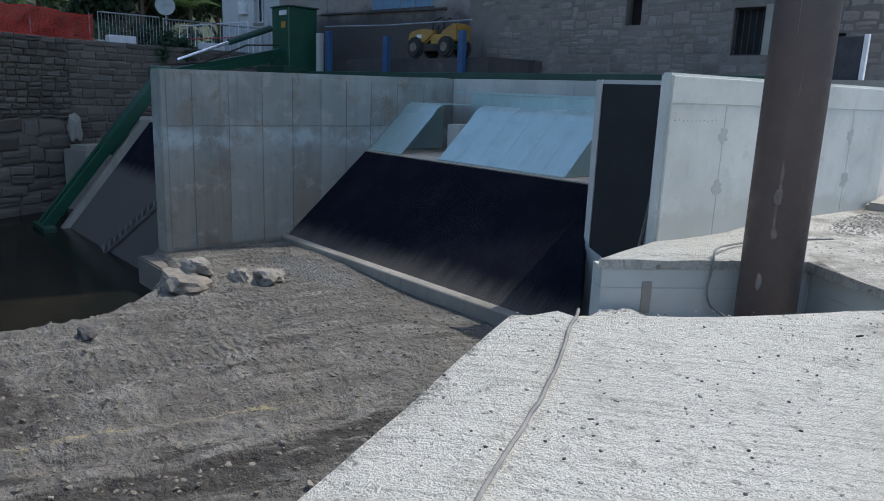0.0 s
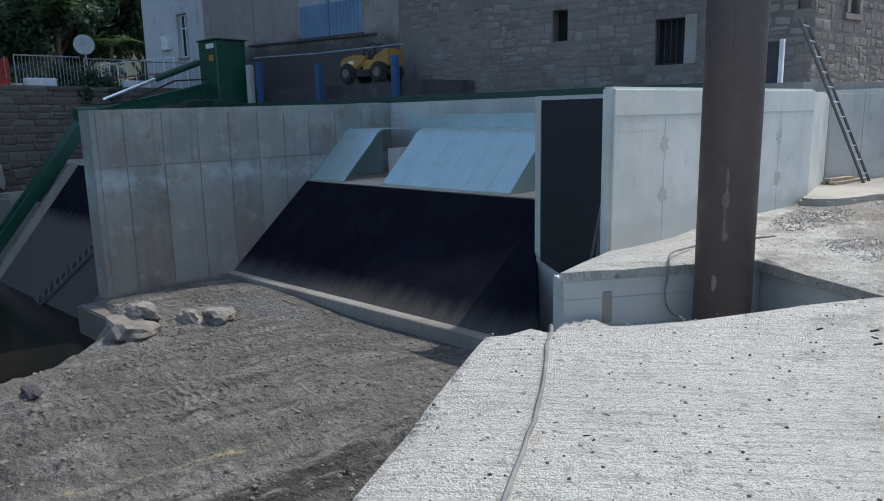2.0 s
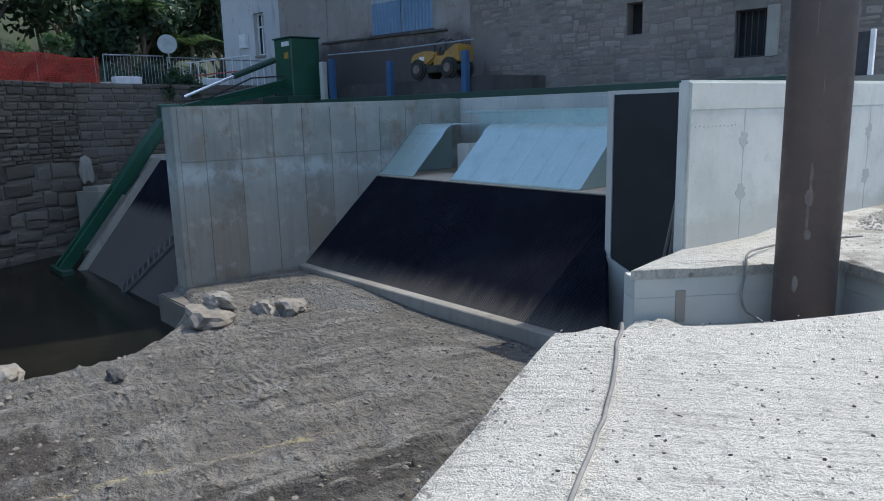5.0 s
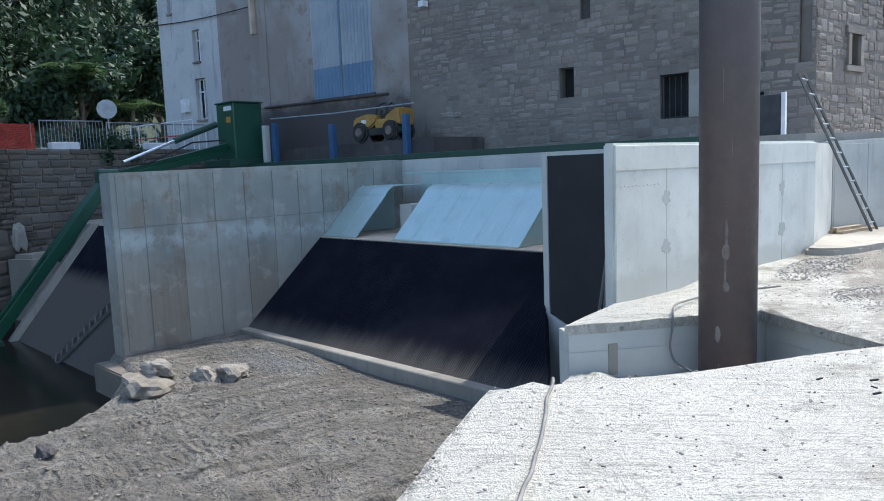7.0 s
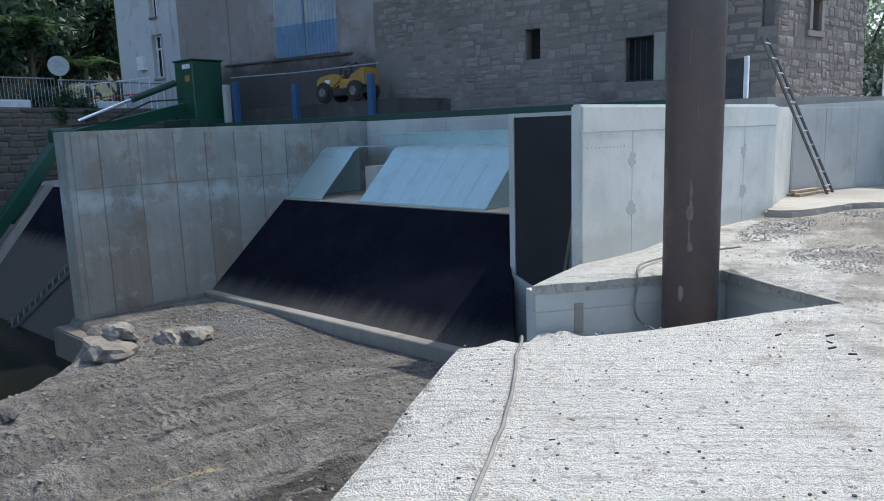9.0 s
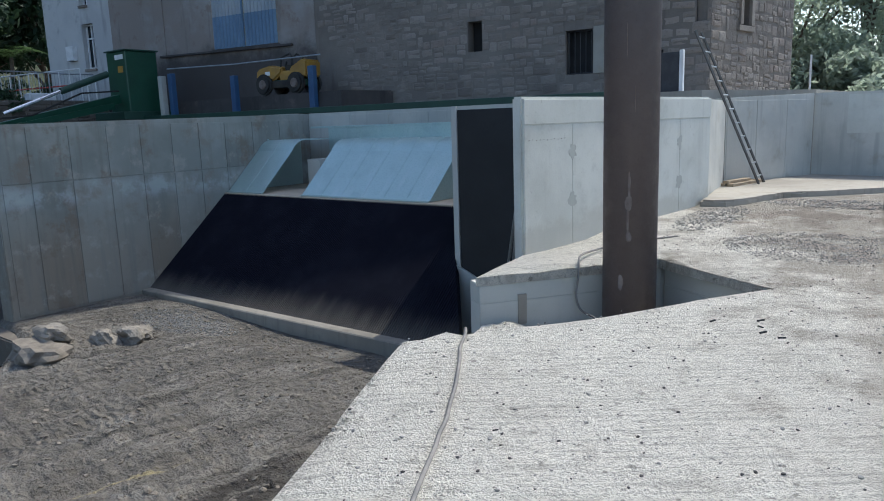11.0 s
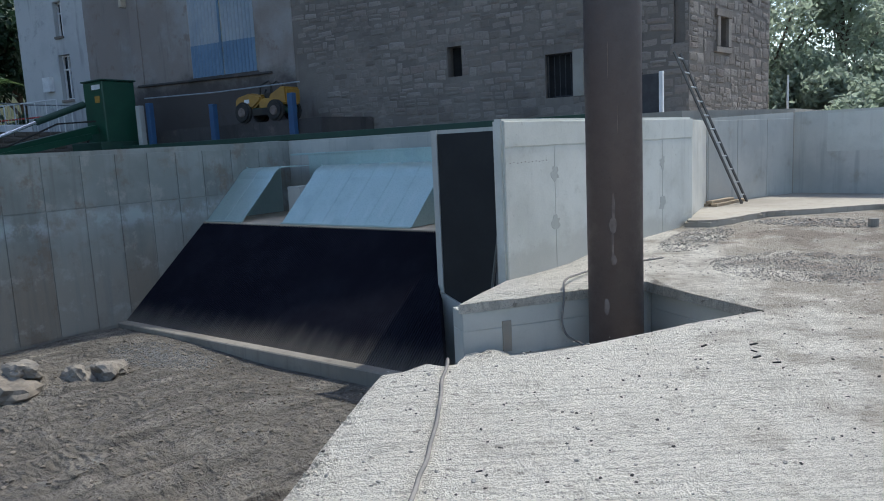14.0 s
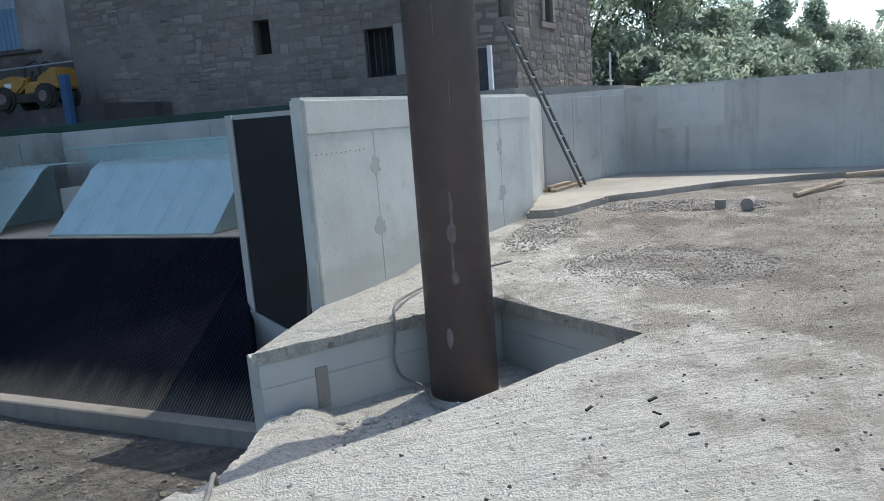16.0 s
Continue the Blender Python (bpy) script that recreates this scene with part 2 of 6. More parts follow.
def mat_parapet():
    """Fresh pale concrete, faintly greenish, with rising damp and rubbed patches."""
    n = Nodes("parapet_concrete", 0.85)
    big, mid, fine = n.noise(0.8, 5, 0.6), n.noise(3.2, 7, 0.7), n.noise(45, 4)
    run = n.noise(2.0, 4, 0.6, n.mapped((3.0, 3.0, 0.2)))
    c = n.mix(n.ramp(big, 0.38, 0.64), (0.60, 0.60, 0.545), (0.50, 0.505, 0.455))
    c = n.mix(n.ramp(mid, 0.56, 0.72, 0.0, 0.45), c, (0.40, 0.395, 0.345))
    c = n.mix(n.ramp(run, 0.56, 0.72, 0.0, 0.3), c, (0.41, 0.40, 0.36))
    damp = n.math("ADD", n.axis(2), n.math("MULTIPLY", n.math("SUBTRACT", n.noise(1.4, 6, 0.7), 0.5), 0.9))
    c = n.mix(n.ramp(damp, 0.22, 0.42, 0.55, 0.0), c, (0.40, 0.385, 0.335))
    c = n.mix(n.ramp(n.noise(11, 4, 0.7), 0.62, 0.74, 0.0, 0.5), c, (0.33, 0.32, 0.28))
    c = n.mix(n.ramp(fine, 0.45, 0.7, 0.0, 0.2), c, (0.42, 0.41, 0.37))
    return n.done(c, n.math("ADD", fine, n.math("MULTIPLY", mid, 2.0)), 0.4, 0.005)


def mat_rack(name, low, high, dust):
    """Black coated screen, dusted with dried silt towards its foot."""
    n = Nodes(name, 0.7)
    n.p.inputs["Specular IOR Level"].default_value = 0.03
    mid, smear = n.noise(1.2, 6, 0.65), n.noise(2.0, 5, 0.6, n.mapped((2.0, 0.4, 0.4)))
    z = n.math("ADD", n.axis(2), n.math("MULTIPLY", n.math("SUBTRACT", smear, 0.5), 0.35))
    c = n.mix(n.ramp(mid, 0.4, 0.7), (0.011, 0.0115, 0.019), (0.017, 0.018, 0.027))
    c = n.mix(n.ramp(z, low, high, 0.85, 0.0), c, dust)
    c = n.mix(n.ramp(smear, 0.6, 0.8, 0.0, 0.03), c, dust)
    return n.done(c, mid, 0.1, 0.004, n.ramp(z, low, high, 0.95, 0.75))


def mat_rust():
    n = Nodes("rusted_steel", 0.7, 0.25)
    big, mid, fine = n.noise(0.9, 5, 0.6, n.mapped((1.5, 1.5, 0.25))), n.noise(5, 7, 0.7), n.noise(60, 4)
    c = n.mix(n.ramp(big, 0.35, 0.65), (0.115, 0.093, 0.091), (0.095, 0.085, 0.088))
    c = n.mix(n.ramp(mid, 0.52, 0.72, 0.0, 0.55), c, (0.138, 0.108, 0.10))
    c = n.mix(n.ramp(fine, 0.55, 0.75, 0.0, 0.3), c, (0.05, 0.04, 0.038))
    return n.done(c, n.math("ADD", mid, fine), 0.25, 0.004, n.ramp(mid, 0.3, 0.7, 0.5, 0.8))


def mat_galvanised():
    n = Nodes("galvanised_sheet", 0.45, 0.5)
    sp, big, smear = n.voronoi(24), n.noise(1.6, 5), n.noise(1.2, 6, 0.7, n.mapped((2.5, 0.5, 0.5)))
    c = n.mix(n.ramp(sp, 0.1, 0.6), (0.37, 0.485, 0.47), (0.43, 0.545, 0.525))
    c = n.mix(n.ramp(big, 0.5, 0.75, 0.0, 0.4), c, (0.30, 0.385, 0.41))
    c = n.mix(n.ramp(smear, 0.52, 0.68, 0.0, 0.5), c, (0.52, 0.60, 0.59))
    return n.done(c, big, 0.08, 0.01, n.ramp(big, 0.3, 0.7, 0.34, 0.55))


def mat_leaf(name, c1, c2, c3, through=0.5):
    n = Nodes(name, 0.6)
    r = n.island()
    c = n.mix(r, c1, c2)
    c = n.mix(n.ramp(n.noise(0.5, 3), 0.45, 0.65), c, c3)
    n.p.inputs["Transmission Weight"].default_value = 0.0
    tr = n.t.nodes.new("ShaderNodeBsdfTranslucent")
    n.link(c, tr.inputs["Color"])
    mx = n.t.nodes.new("ShaderNodeMixShader")
    mx.inputs[0].default_value = through
    n.done(c)
    n.link(n.p.outputs[0], mx.inputs[1])
    n.link(tr.outputs[0], mx.inputs[2])
    n.link(mx.outputs[0], n.t.nodes["Material Output"].inputs["Surface"])
    return n.m


def mat_water():
    n = Nodes("still_dark_water", 0.16)
    n.p.inputs["Specular IOR Level"].default_value = 0.3
    n.p.inputs["IOR"].default_value = 1.33
    w = n.noise(3.5, 3, 0.5)
    c = n.mix(n.ramp(n.noise(0.5, 4), 0.4, 0.65), (0.008, 0.008, 0.006), (0.018, 0.016, 0.011))
    return n.done(c, w, 0.25, 0.02)


CONCRETE = mat_concrete("pale_concrete", (0.53, 0.52, 0.47), (0.40, 0.40, 0.37))
SILTY = mat_concrete("silty_concrete", (0.15, 0.125, 0.098), (0.11, 0.092, 0.073), stain=0.6)
CONCRETE_D = mat_concrete("weathered_concrete", (0.36, 0.335, 0.285), (0.25, 0.232, 0.20), stain=0.7)
SILL = mat_concrete("muddy_sill_concrete", (0.29, 0.26, 0.215), (0.19, 0.168, 0.138), (0.14, 0.115, 0.09), 0.8)
KERB = mat_concrete("dusty_kerb_concrete", (0.40, 0.36, 0.30), (0.27, 0.24, 0.195), (0.24, 0.20, 0.15), 0.7)
INTAKE = mat_intake_wall()
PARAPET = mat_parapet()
PATCH = mat_concrete("grey_patch_mortar", (0.46, 0.46, 0.415), (0.38, 0.38, 0.34))
SLAB = mat_slab()
DIRT = mat_dirt()
STONE = mat_stone("facade_stone", [(0.165, 0.138, 0.116), (0.25, 0.217, 0.185), (0.20, 0.167, 0.14), (0.29, 0.255, 0.22), (0.225, 0.18, 0.15)])
STONE_D = mat_stone("dark_earthy_stone", [(0.085, 0.07, 0.055), (0.14, 0.12, 0.10), (0.11, 0.09, 0.072), (0.16, 0.14, 0.12)])
STONE_W = mat_stone("retaining_stone", [(0.062, 0.053, 0.042), (0.12, 0.105, 0.085), (0.085, 0.073, 0.058), (0.155, 0.137, 0.115)])
MORTAR = mat_plaster("lime_mortar", (0.20, 0.175, 0.15), (0.15, 0.13, 0.112), (0.25, 0.21, 0.175))
PLASTER = mat_plaster("patched_plaster", (0.30, 0.285, 0.27), (0.235, 0.20, 0.177), (0.195, 0.14, 0.112), dark_foot=True)
DARK_MOTTLED = mat_plaster("dark_mottled", (0.075, 0.065, 0.06), (0.05, 0.045, 0.043), (0.12, 0.10, 0.085))
WHITEWASH = mat_plaster("house_render", (0.48, 0.48, 0.47), (0.40, 0.40, 0.40), (0.30, 0.30, 0.30))
RACK = mat_rack("black_screen", -2.08, -1.55, (0.14, 0.128, 0.112))
RACK_L = mat_rack("black_screen_silted", -1.25, -0.8, (0.13, 0.12, 0.108))
BLACK = mat_plain("black_coating", (0.010, 0.010, 0.011), (0.016, 0.016, 0.017), 1.5, 0.7)
RUST = mat_rust()
GALV = mat_galvanised()
GREEN = mat_plain("green_machine_paint", (0.009, 0.052, 0.030), (0.012, 0.066, 0.037), 1.5, 0.4)
GREEN_D = mat_plain("dark_green_paint", (0.010, 0.040, 0.026), (0.014, 0.052, 0.033), 1.5, 0.5)
BLUE = mat_plain("blue_paint", (0.025, 0.07, 0.16), (0.03, 0.085, 0.18), 2.0, 0.5)
DOORBLUE = mat_plain("faded_blue_sheet", (0.12, 0.20, 0.30), (0.09, 0.16, 0.25), 1.0, 0.5)
DOORPALE = mat_plain("faded_pale_sheet", (0.30, 0.33, 0.36), (0.22, 0.26, 0.30), 0.8, 0.5)
YELLOW = mat_plain("yellow_machine_paint", (0.36, 0.20, 0.03), (0.27, 0.15, 0.03), 2.5, 0.45)
TYRE = mat_plain("tyre_rubber", (0.02, 0.02, 0.02), (0.04, 0.036, 0.03), 4, 0.9)
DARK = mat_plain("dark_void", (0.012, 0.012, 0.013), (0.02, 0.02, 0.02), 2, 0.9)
CHROME = mat_plain("chrome_rod", (0.7, 0.72, 0.74), (0.6, 0.62, 0.64), 3, 0.2, 1.0, bump=0.0)
ALU = mat_plain("weathered_aluminium", (0.13, 0.125, 0.12), (0.09, 0.086, 0.082), 4, 0.5, 0.5)
WOOD = mat_plain("raw_timber", (0.42, 0.33, 0.22), (0.32, 0.24, 0.16), 5, 0.8)
BOARD = mat_plain("pale_ledge_concrete", (0.5, 0.42, 0.32), (0.42, 0.35, 0.27), 2.5, 0.9)
CABLE = mat_plain("dusty_grey_hose", (0.15, 0.14, 0.13), (0.22, 0.20, 0.18), 6, 0.75)
RED = mat_plain("orange_red_mesh", (0.46, 0.045, 0.03), (0.38, 0.04, 0.03), 2, 0.6)
WHITE = mat_plain("white_sheet_metal", (0.7, 0.7, 0.7), (0.6, 0.6, 0.6), 3, 0.5)
STEEL = mat_plain("zinc_steel", (0.35, 0.37, 0.38), (0.28, 0.3, 0.31), 4, 0.45, 0.6)
IRON = mat_plain("dark_iron", (0.06, 0.06, 0.065), (0.045, 0.045, 0.05), 4, 0.6, 0.5)
CLOD = mat_plain("dry_clod", (0.235, 0.20, 0.16), (0.155, 0.132, 0.105), 6.0, 0.95, bump=0.8, dist=0.01)
ROCK = mat_plain("pale_rock", (0.29, 0.255, 0.21), (0.20, 0.175, 0.145), 3.0, 0.95, bump=0.8, dist=0.03)
GROUT = mat_plain("dried_grout", (0.19, 0.155, 0.135), (0.13, 0.10, 0.085), 8, 0.9)
GRAVEL = mat_plain("grey_gravel", (0.26, 0.25, 0.225), (0.38, 0.36, 0.325), 4.0, 0.95, bump=0.9, dist=0.03)
GRAVEL_D = mat_plain("blue_grey_gravel", (0.15, 0.148, 0.14), (0.22, 0.215, 0.20), 4.0, 0.95, bump=0.9, dist=0.03)
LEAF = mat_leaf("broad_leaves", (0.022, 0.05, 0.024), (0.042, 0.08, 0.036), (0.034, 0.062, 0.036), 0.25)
# leaf colour lightened well past real foliage to stand in for haze and glare
LEAF_HAZE = mat_leaf("haze_paled_leaves", (0.30, 0.36, 0.27), (0.42, 0.48, 0.36), (0.34, 0.40, 0.32), 0.7)
PALM = mat_leaf("palm_fronds", (0.06, 0.11, 0.04), (0.10, 0.16, 0.06), (0.07, 0.12, 0.05))
BARK = mat_plain("bark", (0.10, 0.08, 0.06), (0.16, 0.13, 0.10), 4, 0.95, bump=0.8, dist=0.02)
GRASS = mat_plain("rough_grass", (0.03, 0.045, 0.02), (0.05, 0.055, 0.03), 2, 0.95)
WATER = mat_water()
GLASS = mat_plain("window_glass_dark", (0.02, 0.025, 0.03), (0.03, 0.035, 0.04), 1, 0.08, bump=0.0)


# ---------- mesh helpers ----------
def part(name, bm, material, parent=None, label="", smooth=False):
    me = bpy.data.meshes.new(name)
    bmesh.ops.recalc_face_normals(bm, faces=bm.faces)
    if smooth:
        for f in bm.faces:
            f.smooth = True
    bm.to_mesh(me)
    bm.free()
    me.materials.append(material)
    ob = new(name, me)
    if parent is not None:
        ob.parent = parent
        ob.matrix_parent_inverse = parent.matrix_basis.inverted()
    if label:
        ob["label"] = label
    return ob


def raw(name, verts, faces, material, parent=None):
    me = bpy.data.meshes.new(name)
    me.from_pydata(verts, [], faces)
    me.materials.append(material)
    me.update()
    ob = new(name, me)
    if parent is not None:
        ob.parent = parent
        ob.matrix_parent_inverse = parent.matrix_basis.inverted()
    return ob


def empty(name, place, label, category, group="", kind=""):
    ob = new(name)
    ob.empty_display_size = 0.1
    ob.matrix_basis = Matrix.Translation(place)
    return tagged(ob, label, category, group, kind)


def box(x0, x1, y0, y1, z0, z1, bevel=0.0, m=None, bm=None):
    bm = bm or bmesh.new()
    c = Matrix.Translation(((x0 + x1) / 2, (y0 + y1) / 2, (z0 + z1) / 2)) @ Matrix.Diagonal((abs(x1 - x0), abs(y1 - y0), abs(z1 - z0), 1))
    r = bmesh.ops.create_cube(bm, size=1, matrix=(m @ c) if m else c)
    if bevel:
        es = list({e for v in r["verts"] for e in v.link_edges})
        bmesh.ops.bevel(bm, geom=es, offset=bevel, segments=2, affect="EDGES", profile=0.5)
    return bm


def prism(poly, z0, z1, bm=None, bevel=0.0):
    """A plan polygon raised from z0 to z1."""
    bm = bm or bmesh.new()
    lo = [bm.verts.new((x, y, z0)) for x, y in poly]
    hi = [bm.verts.new((x, y, z1)) for x, y in poly]
    n = len(poly)
    top = bm.faces.new(hi)
    bm.faces.new(lo[::-1])
    for i in range(n):
        bm.faces.new((lo[i], lo[(i + 1) % n], hi[(i + 1) % n], hi[i]))
    if bevel:
        bmesh.ops.bevel(bm, geom=list(top.edges), offset=bevel, segments=2, affect="EDGES")
    return bm


def profile_x(pts, x0, x1, bm=None):
    """A closed (y, z) outline drawn along x."""
    bm = bm or bmesh.new()
    a = [bm.verts.new((x0, y, z)) for y, z in pts]
    b = [bm.verts.new((x1, y, z)) for y, z in pts]
    n = len(pts)
    bm.faces.new(a)
    bm.faces.new(b[::-1])
    for i in range(n):
        bm.faces.new((a[i], b[i], b[(i + 1) % n], a[(i + 1) % n]))
    return bm


def wall_line(p, q, thick, z0, z1, bevel=0.015, bm=None, z1q=None):
    """An upright wall whose seen face runs from p to q and whose body lies to the left of that line."""
    p, q = Vector(p), Vector(q)
    d = (q - p).normalized()
    n = Vector((-d.y, d.x)) * thick
    poly = [p, q, q + n, p + n]
    bm = bm or bmesh.new()
    tops = [z1, z1 if z1q is None else z1q]
    tops = [tops[0], tops[1], tops[1], tops[0]]
    lo = [bm.verts.new((v.x, v.y, z0)) for v in poly]
    hi = [bm.verts.new((v.x, v.y, t)) for v, t in zip(poly, tops)]
    fs = [bm.faces.new(hi), bm.faces.new(lo[::-1])]
    for i in range(4):
        fs.append(bm.faces.new((lo[i], lo[(i + 1) % 4], hi[(i + 1) % 4], hi[i])))
    if bevel:
        es = list({e for f in fs for e in f.edges})
        bmesh.ops.bevel(bm, geom=es, offset=bevel, segments=2, affect="EDGES")
    return bm


def tube(pts, r, sides=8, bm=None, r1=None, cap=True):
    bm = bm or bmesh.new()
    pts = [Vector(p) for p in pts]
    rings = []
    up = Vector((0, 0, 1))
    for i, p in enumerate(pts):
        d = (pts[min(i + 1, len(pts) - 1)] - pts[max(i - 1, 0)]).normalized()
        side = d.cross(up)
        if side.length < 1e-3:
            side = Vector((1, 0, 0))
        side.normalize()
        other = side.cross(d)
        k = r if r1 is None else r + (r1 - r) * i / (len(pts) - 1)
        rings.append([bm.verts.new(p + side * k * math.cos(a) + other * k * math.sin(a)) for a in (2 * math.pi * j / sides for j in range(sides))])
    for a, b in zip(rings, rings[1:]):
        for j in range(sides):
            bm.faces.new((a[j], a[(j + 1) % sides], b[(j + 1) % sides], b[j]))
    if cap:
        bm.faces.new(rings[0][::-1])
        bm.faces.new(rings[-1])
    return bm


def beam(a, b, w, h, bm=None):
    """A rectangular bar from a to b, w wide level and h deep."""
    a, b = Vector(a), Vector(b)
    d = b - a
    q = d.to_track_quat("X", "Z").to_matrix().to_4x4()
    return box(0, d.length, -w / 2, w / 2, -h / 2, h / 2, min(w, h) * 0.08, Matrix.Translation(a) @ q, bm)


def rough_rock(rad, seed, squash=0.7, cuts=2):
    bm = bmesh.new()
    bmesh.ops.create_icosphere(bm, subdivisions=cuts + 1, radius=1)
    off = Vector((seed * 3.7, seed * 1.3, seed * 2.1))
    for v in bm.verts:
        k = 1 + 0.5 * noise.noise(v.co * 1.2 + off) + 0.22 * noise.noise(v.co * 2.6 + off)
        m = max(abs(v.co.x), abs(v.co.y), abs(v.co.z))
        k *= 0.55 + 0.45 / (m * 1.15)
        v.co = Vector((v.co.x * rad[0], v.co.y * rad[1], v.co.z * rad[2])) * k
    return bm


# ---------- ground and water ----------
WATER_Z = -2.85


def lerp(a, b, t):
    t = min(max(t, 0.0), 1.0)
    t = t * t * (3 - 2 * t)
    return a + (b - a) * t


def ground_z(x, y):
    """Height of the basin floor: silt bank by the racks, falling to the pond upstream."""
    # the shore line bends round the bank
    shore = float(np.interp(y, (-2.0, 0.5, 1.8, 3.1, 3.7, 4.6, 5.4, 5.9), (-13.5, -12.5, -12.05, -12.1, -12.3, -13.0, -14.1, -15.0)))
    shore += 0.16 * noise.noise(Vector((x * 0.4, y * 1.3, 3.1)))
    z = lerp(-3.5, -2.12, (x - shore + 1.15) / 2.3)
    z = max(z, lerp(-3.5, -2.35, (0.9 - y) / 2.2)) if x < -8 else z
    z += 0.05 * noise.noise(Vector((x * 0.7, y * 0.7, 0))) + 0.035 * noise.noise(Vector((x * 2.3, y * 2.3, 4)))
    # ruts of the machines
    u = x - y * 0.2 + 0.35 * noise.noise(Vector((x * 0.5, y * 0.25, 9)))
    z += 0.040 * math.sin(u * 8.5) * lerp(1, 0.25, (y - 3.5) / 4.0) if -11 < x < 0 and y > -2 else 0.0
    z -= 0.11 * abs(noise.noise(Vector((x * 2.1, y * 0.8, 12)))) + 0.08 * abs(noise.noise(Vector((x * 5.5, y * 3.0, 15))))
    z += 0.030 * noise.noise(Vector((x * 4.3, y * 4.3, 2))) + 0.020 * noise.noise(Vector((x * 9, y * 9, 7)))
    z -= 0.17 * lerp(0, 1, (y - 7.2) / 1.0) * lerp(0, 1, (x + 12.6) / 3.5)
    # heap by the foot of the divider
    z += 0.22 * math.exp(-(((x + 12.6) / 1.5) ** 2 + ((y - 5.6) / 0.8) ** 2))
    if x > -15.3:
        z = lerp(z, max(z, -2.10 - 0.17 * lerp(0, 1, (y - 7.2) / 1.0) * lerp(0, 1, (x + 12.6) / 3.5) + 0.03 * noise.noise(Vector((x, y, 5)))), (y - 5.2) / 0.6)
    if y > 9.2 or x < -15.6:
        z = -3.6
    return z


def spread(knots):
    out = []
    for (a, step), (b, _) in zip(knots, knots[1:]):
        n = max(1, round((b - a) / step))
        out += [a + (b - a) * i / n for i in range(n)]
    return out + [knots[-1][0]]


xs = spread([(-600, 150), (-60, 20), (-20, 1.0), (-16, 0.06), (-2.0, 0.4), (4, 4), (60, 150), (600, 1)])
ys = spread([(-600, 150), (-60, 20), (-10, 1.0), (-0.5, 0.06), (9.0, 0.4), (12, 6), (60, 150), (600, 1)])
gv, gf = [], []
for y in ys:
    for x in xs:
        gv.append((x, y, ground_z(x, y)))
W = len(xs)
for j in range(len(ys) - 1):
    for i in range(W - 1):
        gf.append((j * W + i, j * W + i + 1, (j + 1) * W + i + 1, (j + 1) * W + i))
ground = raw("ground", gv, gf, DIRT)
for poly in ground.data.polygons:
    poly.use_smooth = True
tagged(ground, "brown rutted silt bank on the drained basin floor", "ground", kind="structure")
water = part("water", prism([(-60, -30), (-8.6, -30), (-8.6, 9.0), (-30, 9.0), (-60, 9)], WATER_Z - 0.02, WATER_Z), WATER)
tagged(water, "still dark green-brown pond water before the intake", "water", kind="structure")

# ---------- yard slab with its pit ----------
A, PT, PC, TIP, NEAR = (-2.80, 3.93), (-3.58, 6.03), (-2.30, 7.82), (-0.91, 6.97), (-1.88, 5.22)
BLK0, BLK1 = (-3.79, 7.35), (-3.05, 12.0)
RET, FARC = (-3.43, 14.15), (-2.45, 17.06)


def yard_z(x, y):
    z = 0.030 * max(0.0, y - 8.0) if y < 12 else 0.12
    return z + 0.012 * noise.noise(Vector((x * 0.6, y * 0.6, 7))) + 0.006 * noise.noise(Vector((x * 3, y * 3, 1)))


yard_poly = [A, (-1.96, 2.22), (1.02, -4.0), (1.9, -9.0), (16, -9.0), (16, 16.2), (3.0, 16.3), (-2.45, 17.0), (-3.3, 14.1), (-3.02, 12.2), BLK1, BLK0, PT, PC, TIP, NEAR]


def slab_mesh(poly, z0, lip, cut=0.5):
    bm = bmesh.new()
    face = bm.faces.new([bm.verts.new((x, y, 0)) for x, y in poly])
    lo = Vector((min(p[0] for p in poly), min(p[1] for p in poly)))
    hi = Vector((max(p[0] for p in poly), max(p[1] for p in poly)))
    for axis in (0, 1):
        k = lo[axis] + cut
        while k < hi[axis]:
            co, no = [0, 0, 0], [0, 0, 0]
            co[axis], no[axis] = k, 1
            bmesh.ops.bisect_plane(bm, geom=bm.verts[:] + bm.edges[:] + bm.faces[:], plane_co=co, plane_no=no)
            k += cut
    for v in bm.verts:
        v.co.z = yard_z(v.co.x, v.co.y)
    # broken, crumbled margin
    for v in bm.verts:
        if any(e.is_boundary for e in v.link_edges) and v.co.y < 9:
            v.co.z -= 0.04 + 0.015 * noise.noise(v.co * 4)
            j = Vector((v.co.x * 5, v.co.y * 5, 0))
            v.co.x += 0.022 * noise.noise(j)
            v.co.y += 0.022 * noise.noise(j + Vector((9, 0, 0)))
    edge = [e for e in bm.edges if e.is_boundary]
    r = bmesh.ops.extrude_edge_only(bm, edges=edge)
    for v in [g for g in r["geom"] if isinstance(g, bmesh.types.BMVert)]:
        v.co.z = z0
    return bm


yard = part("pavement", slab_mesh(yard_poly, -0.14, 0.03, 0.4), SLAB)
tagged(yard, "pale raked concrete yard slab, pitted and dusted with earth", "pavement", kind="structure")
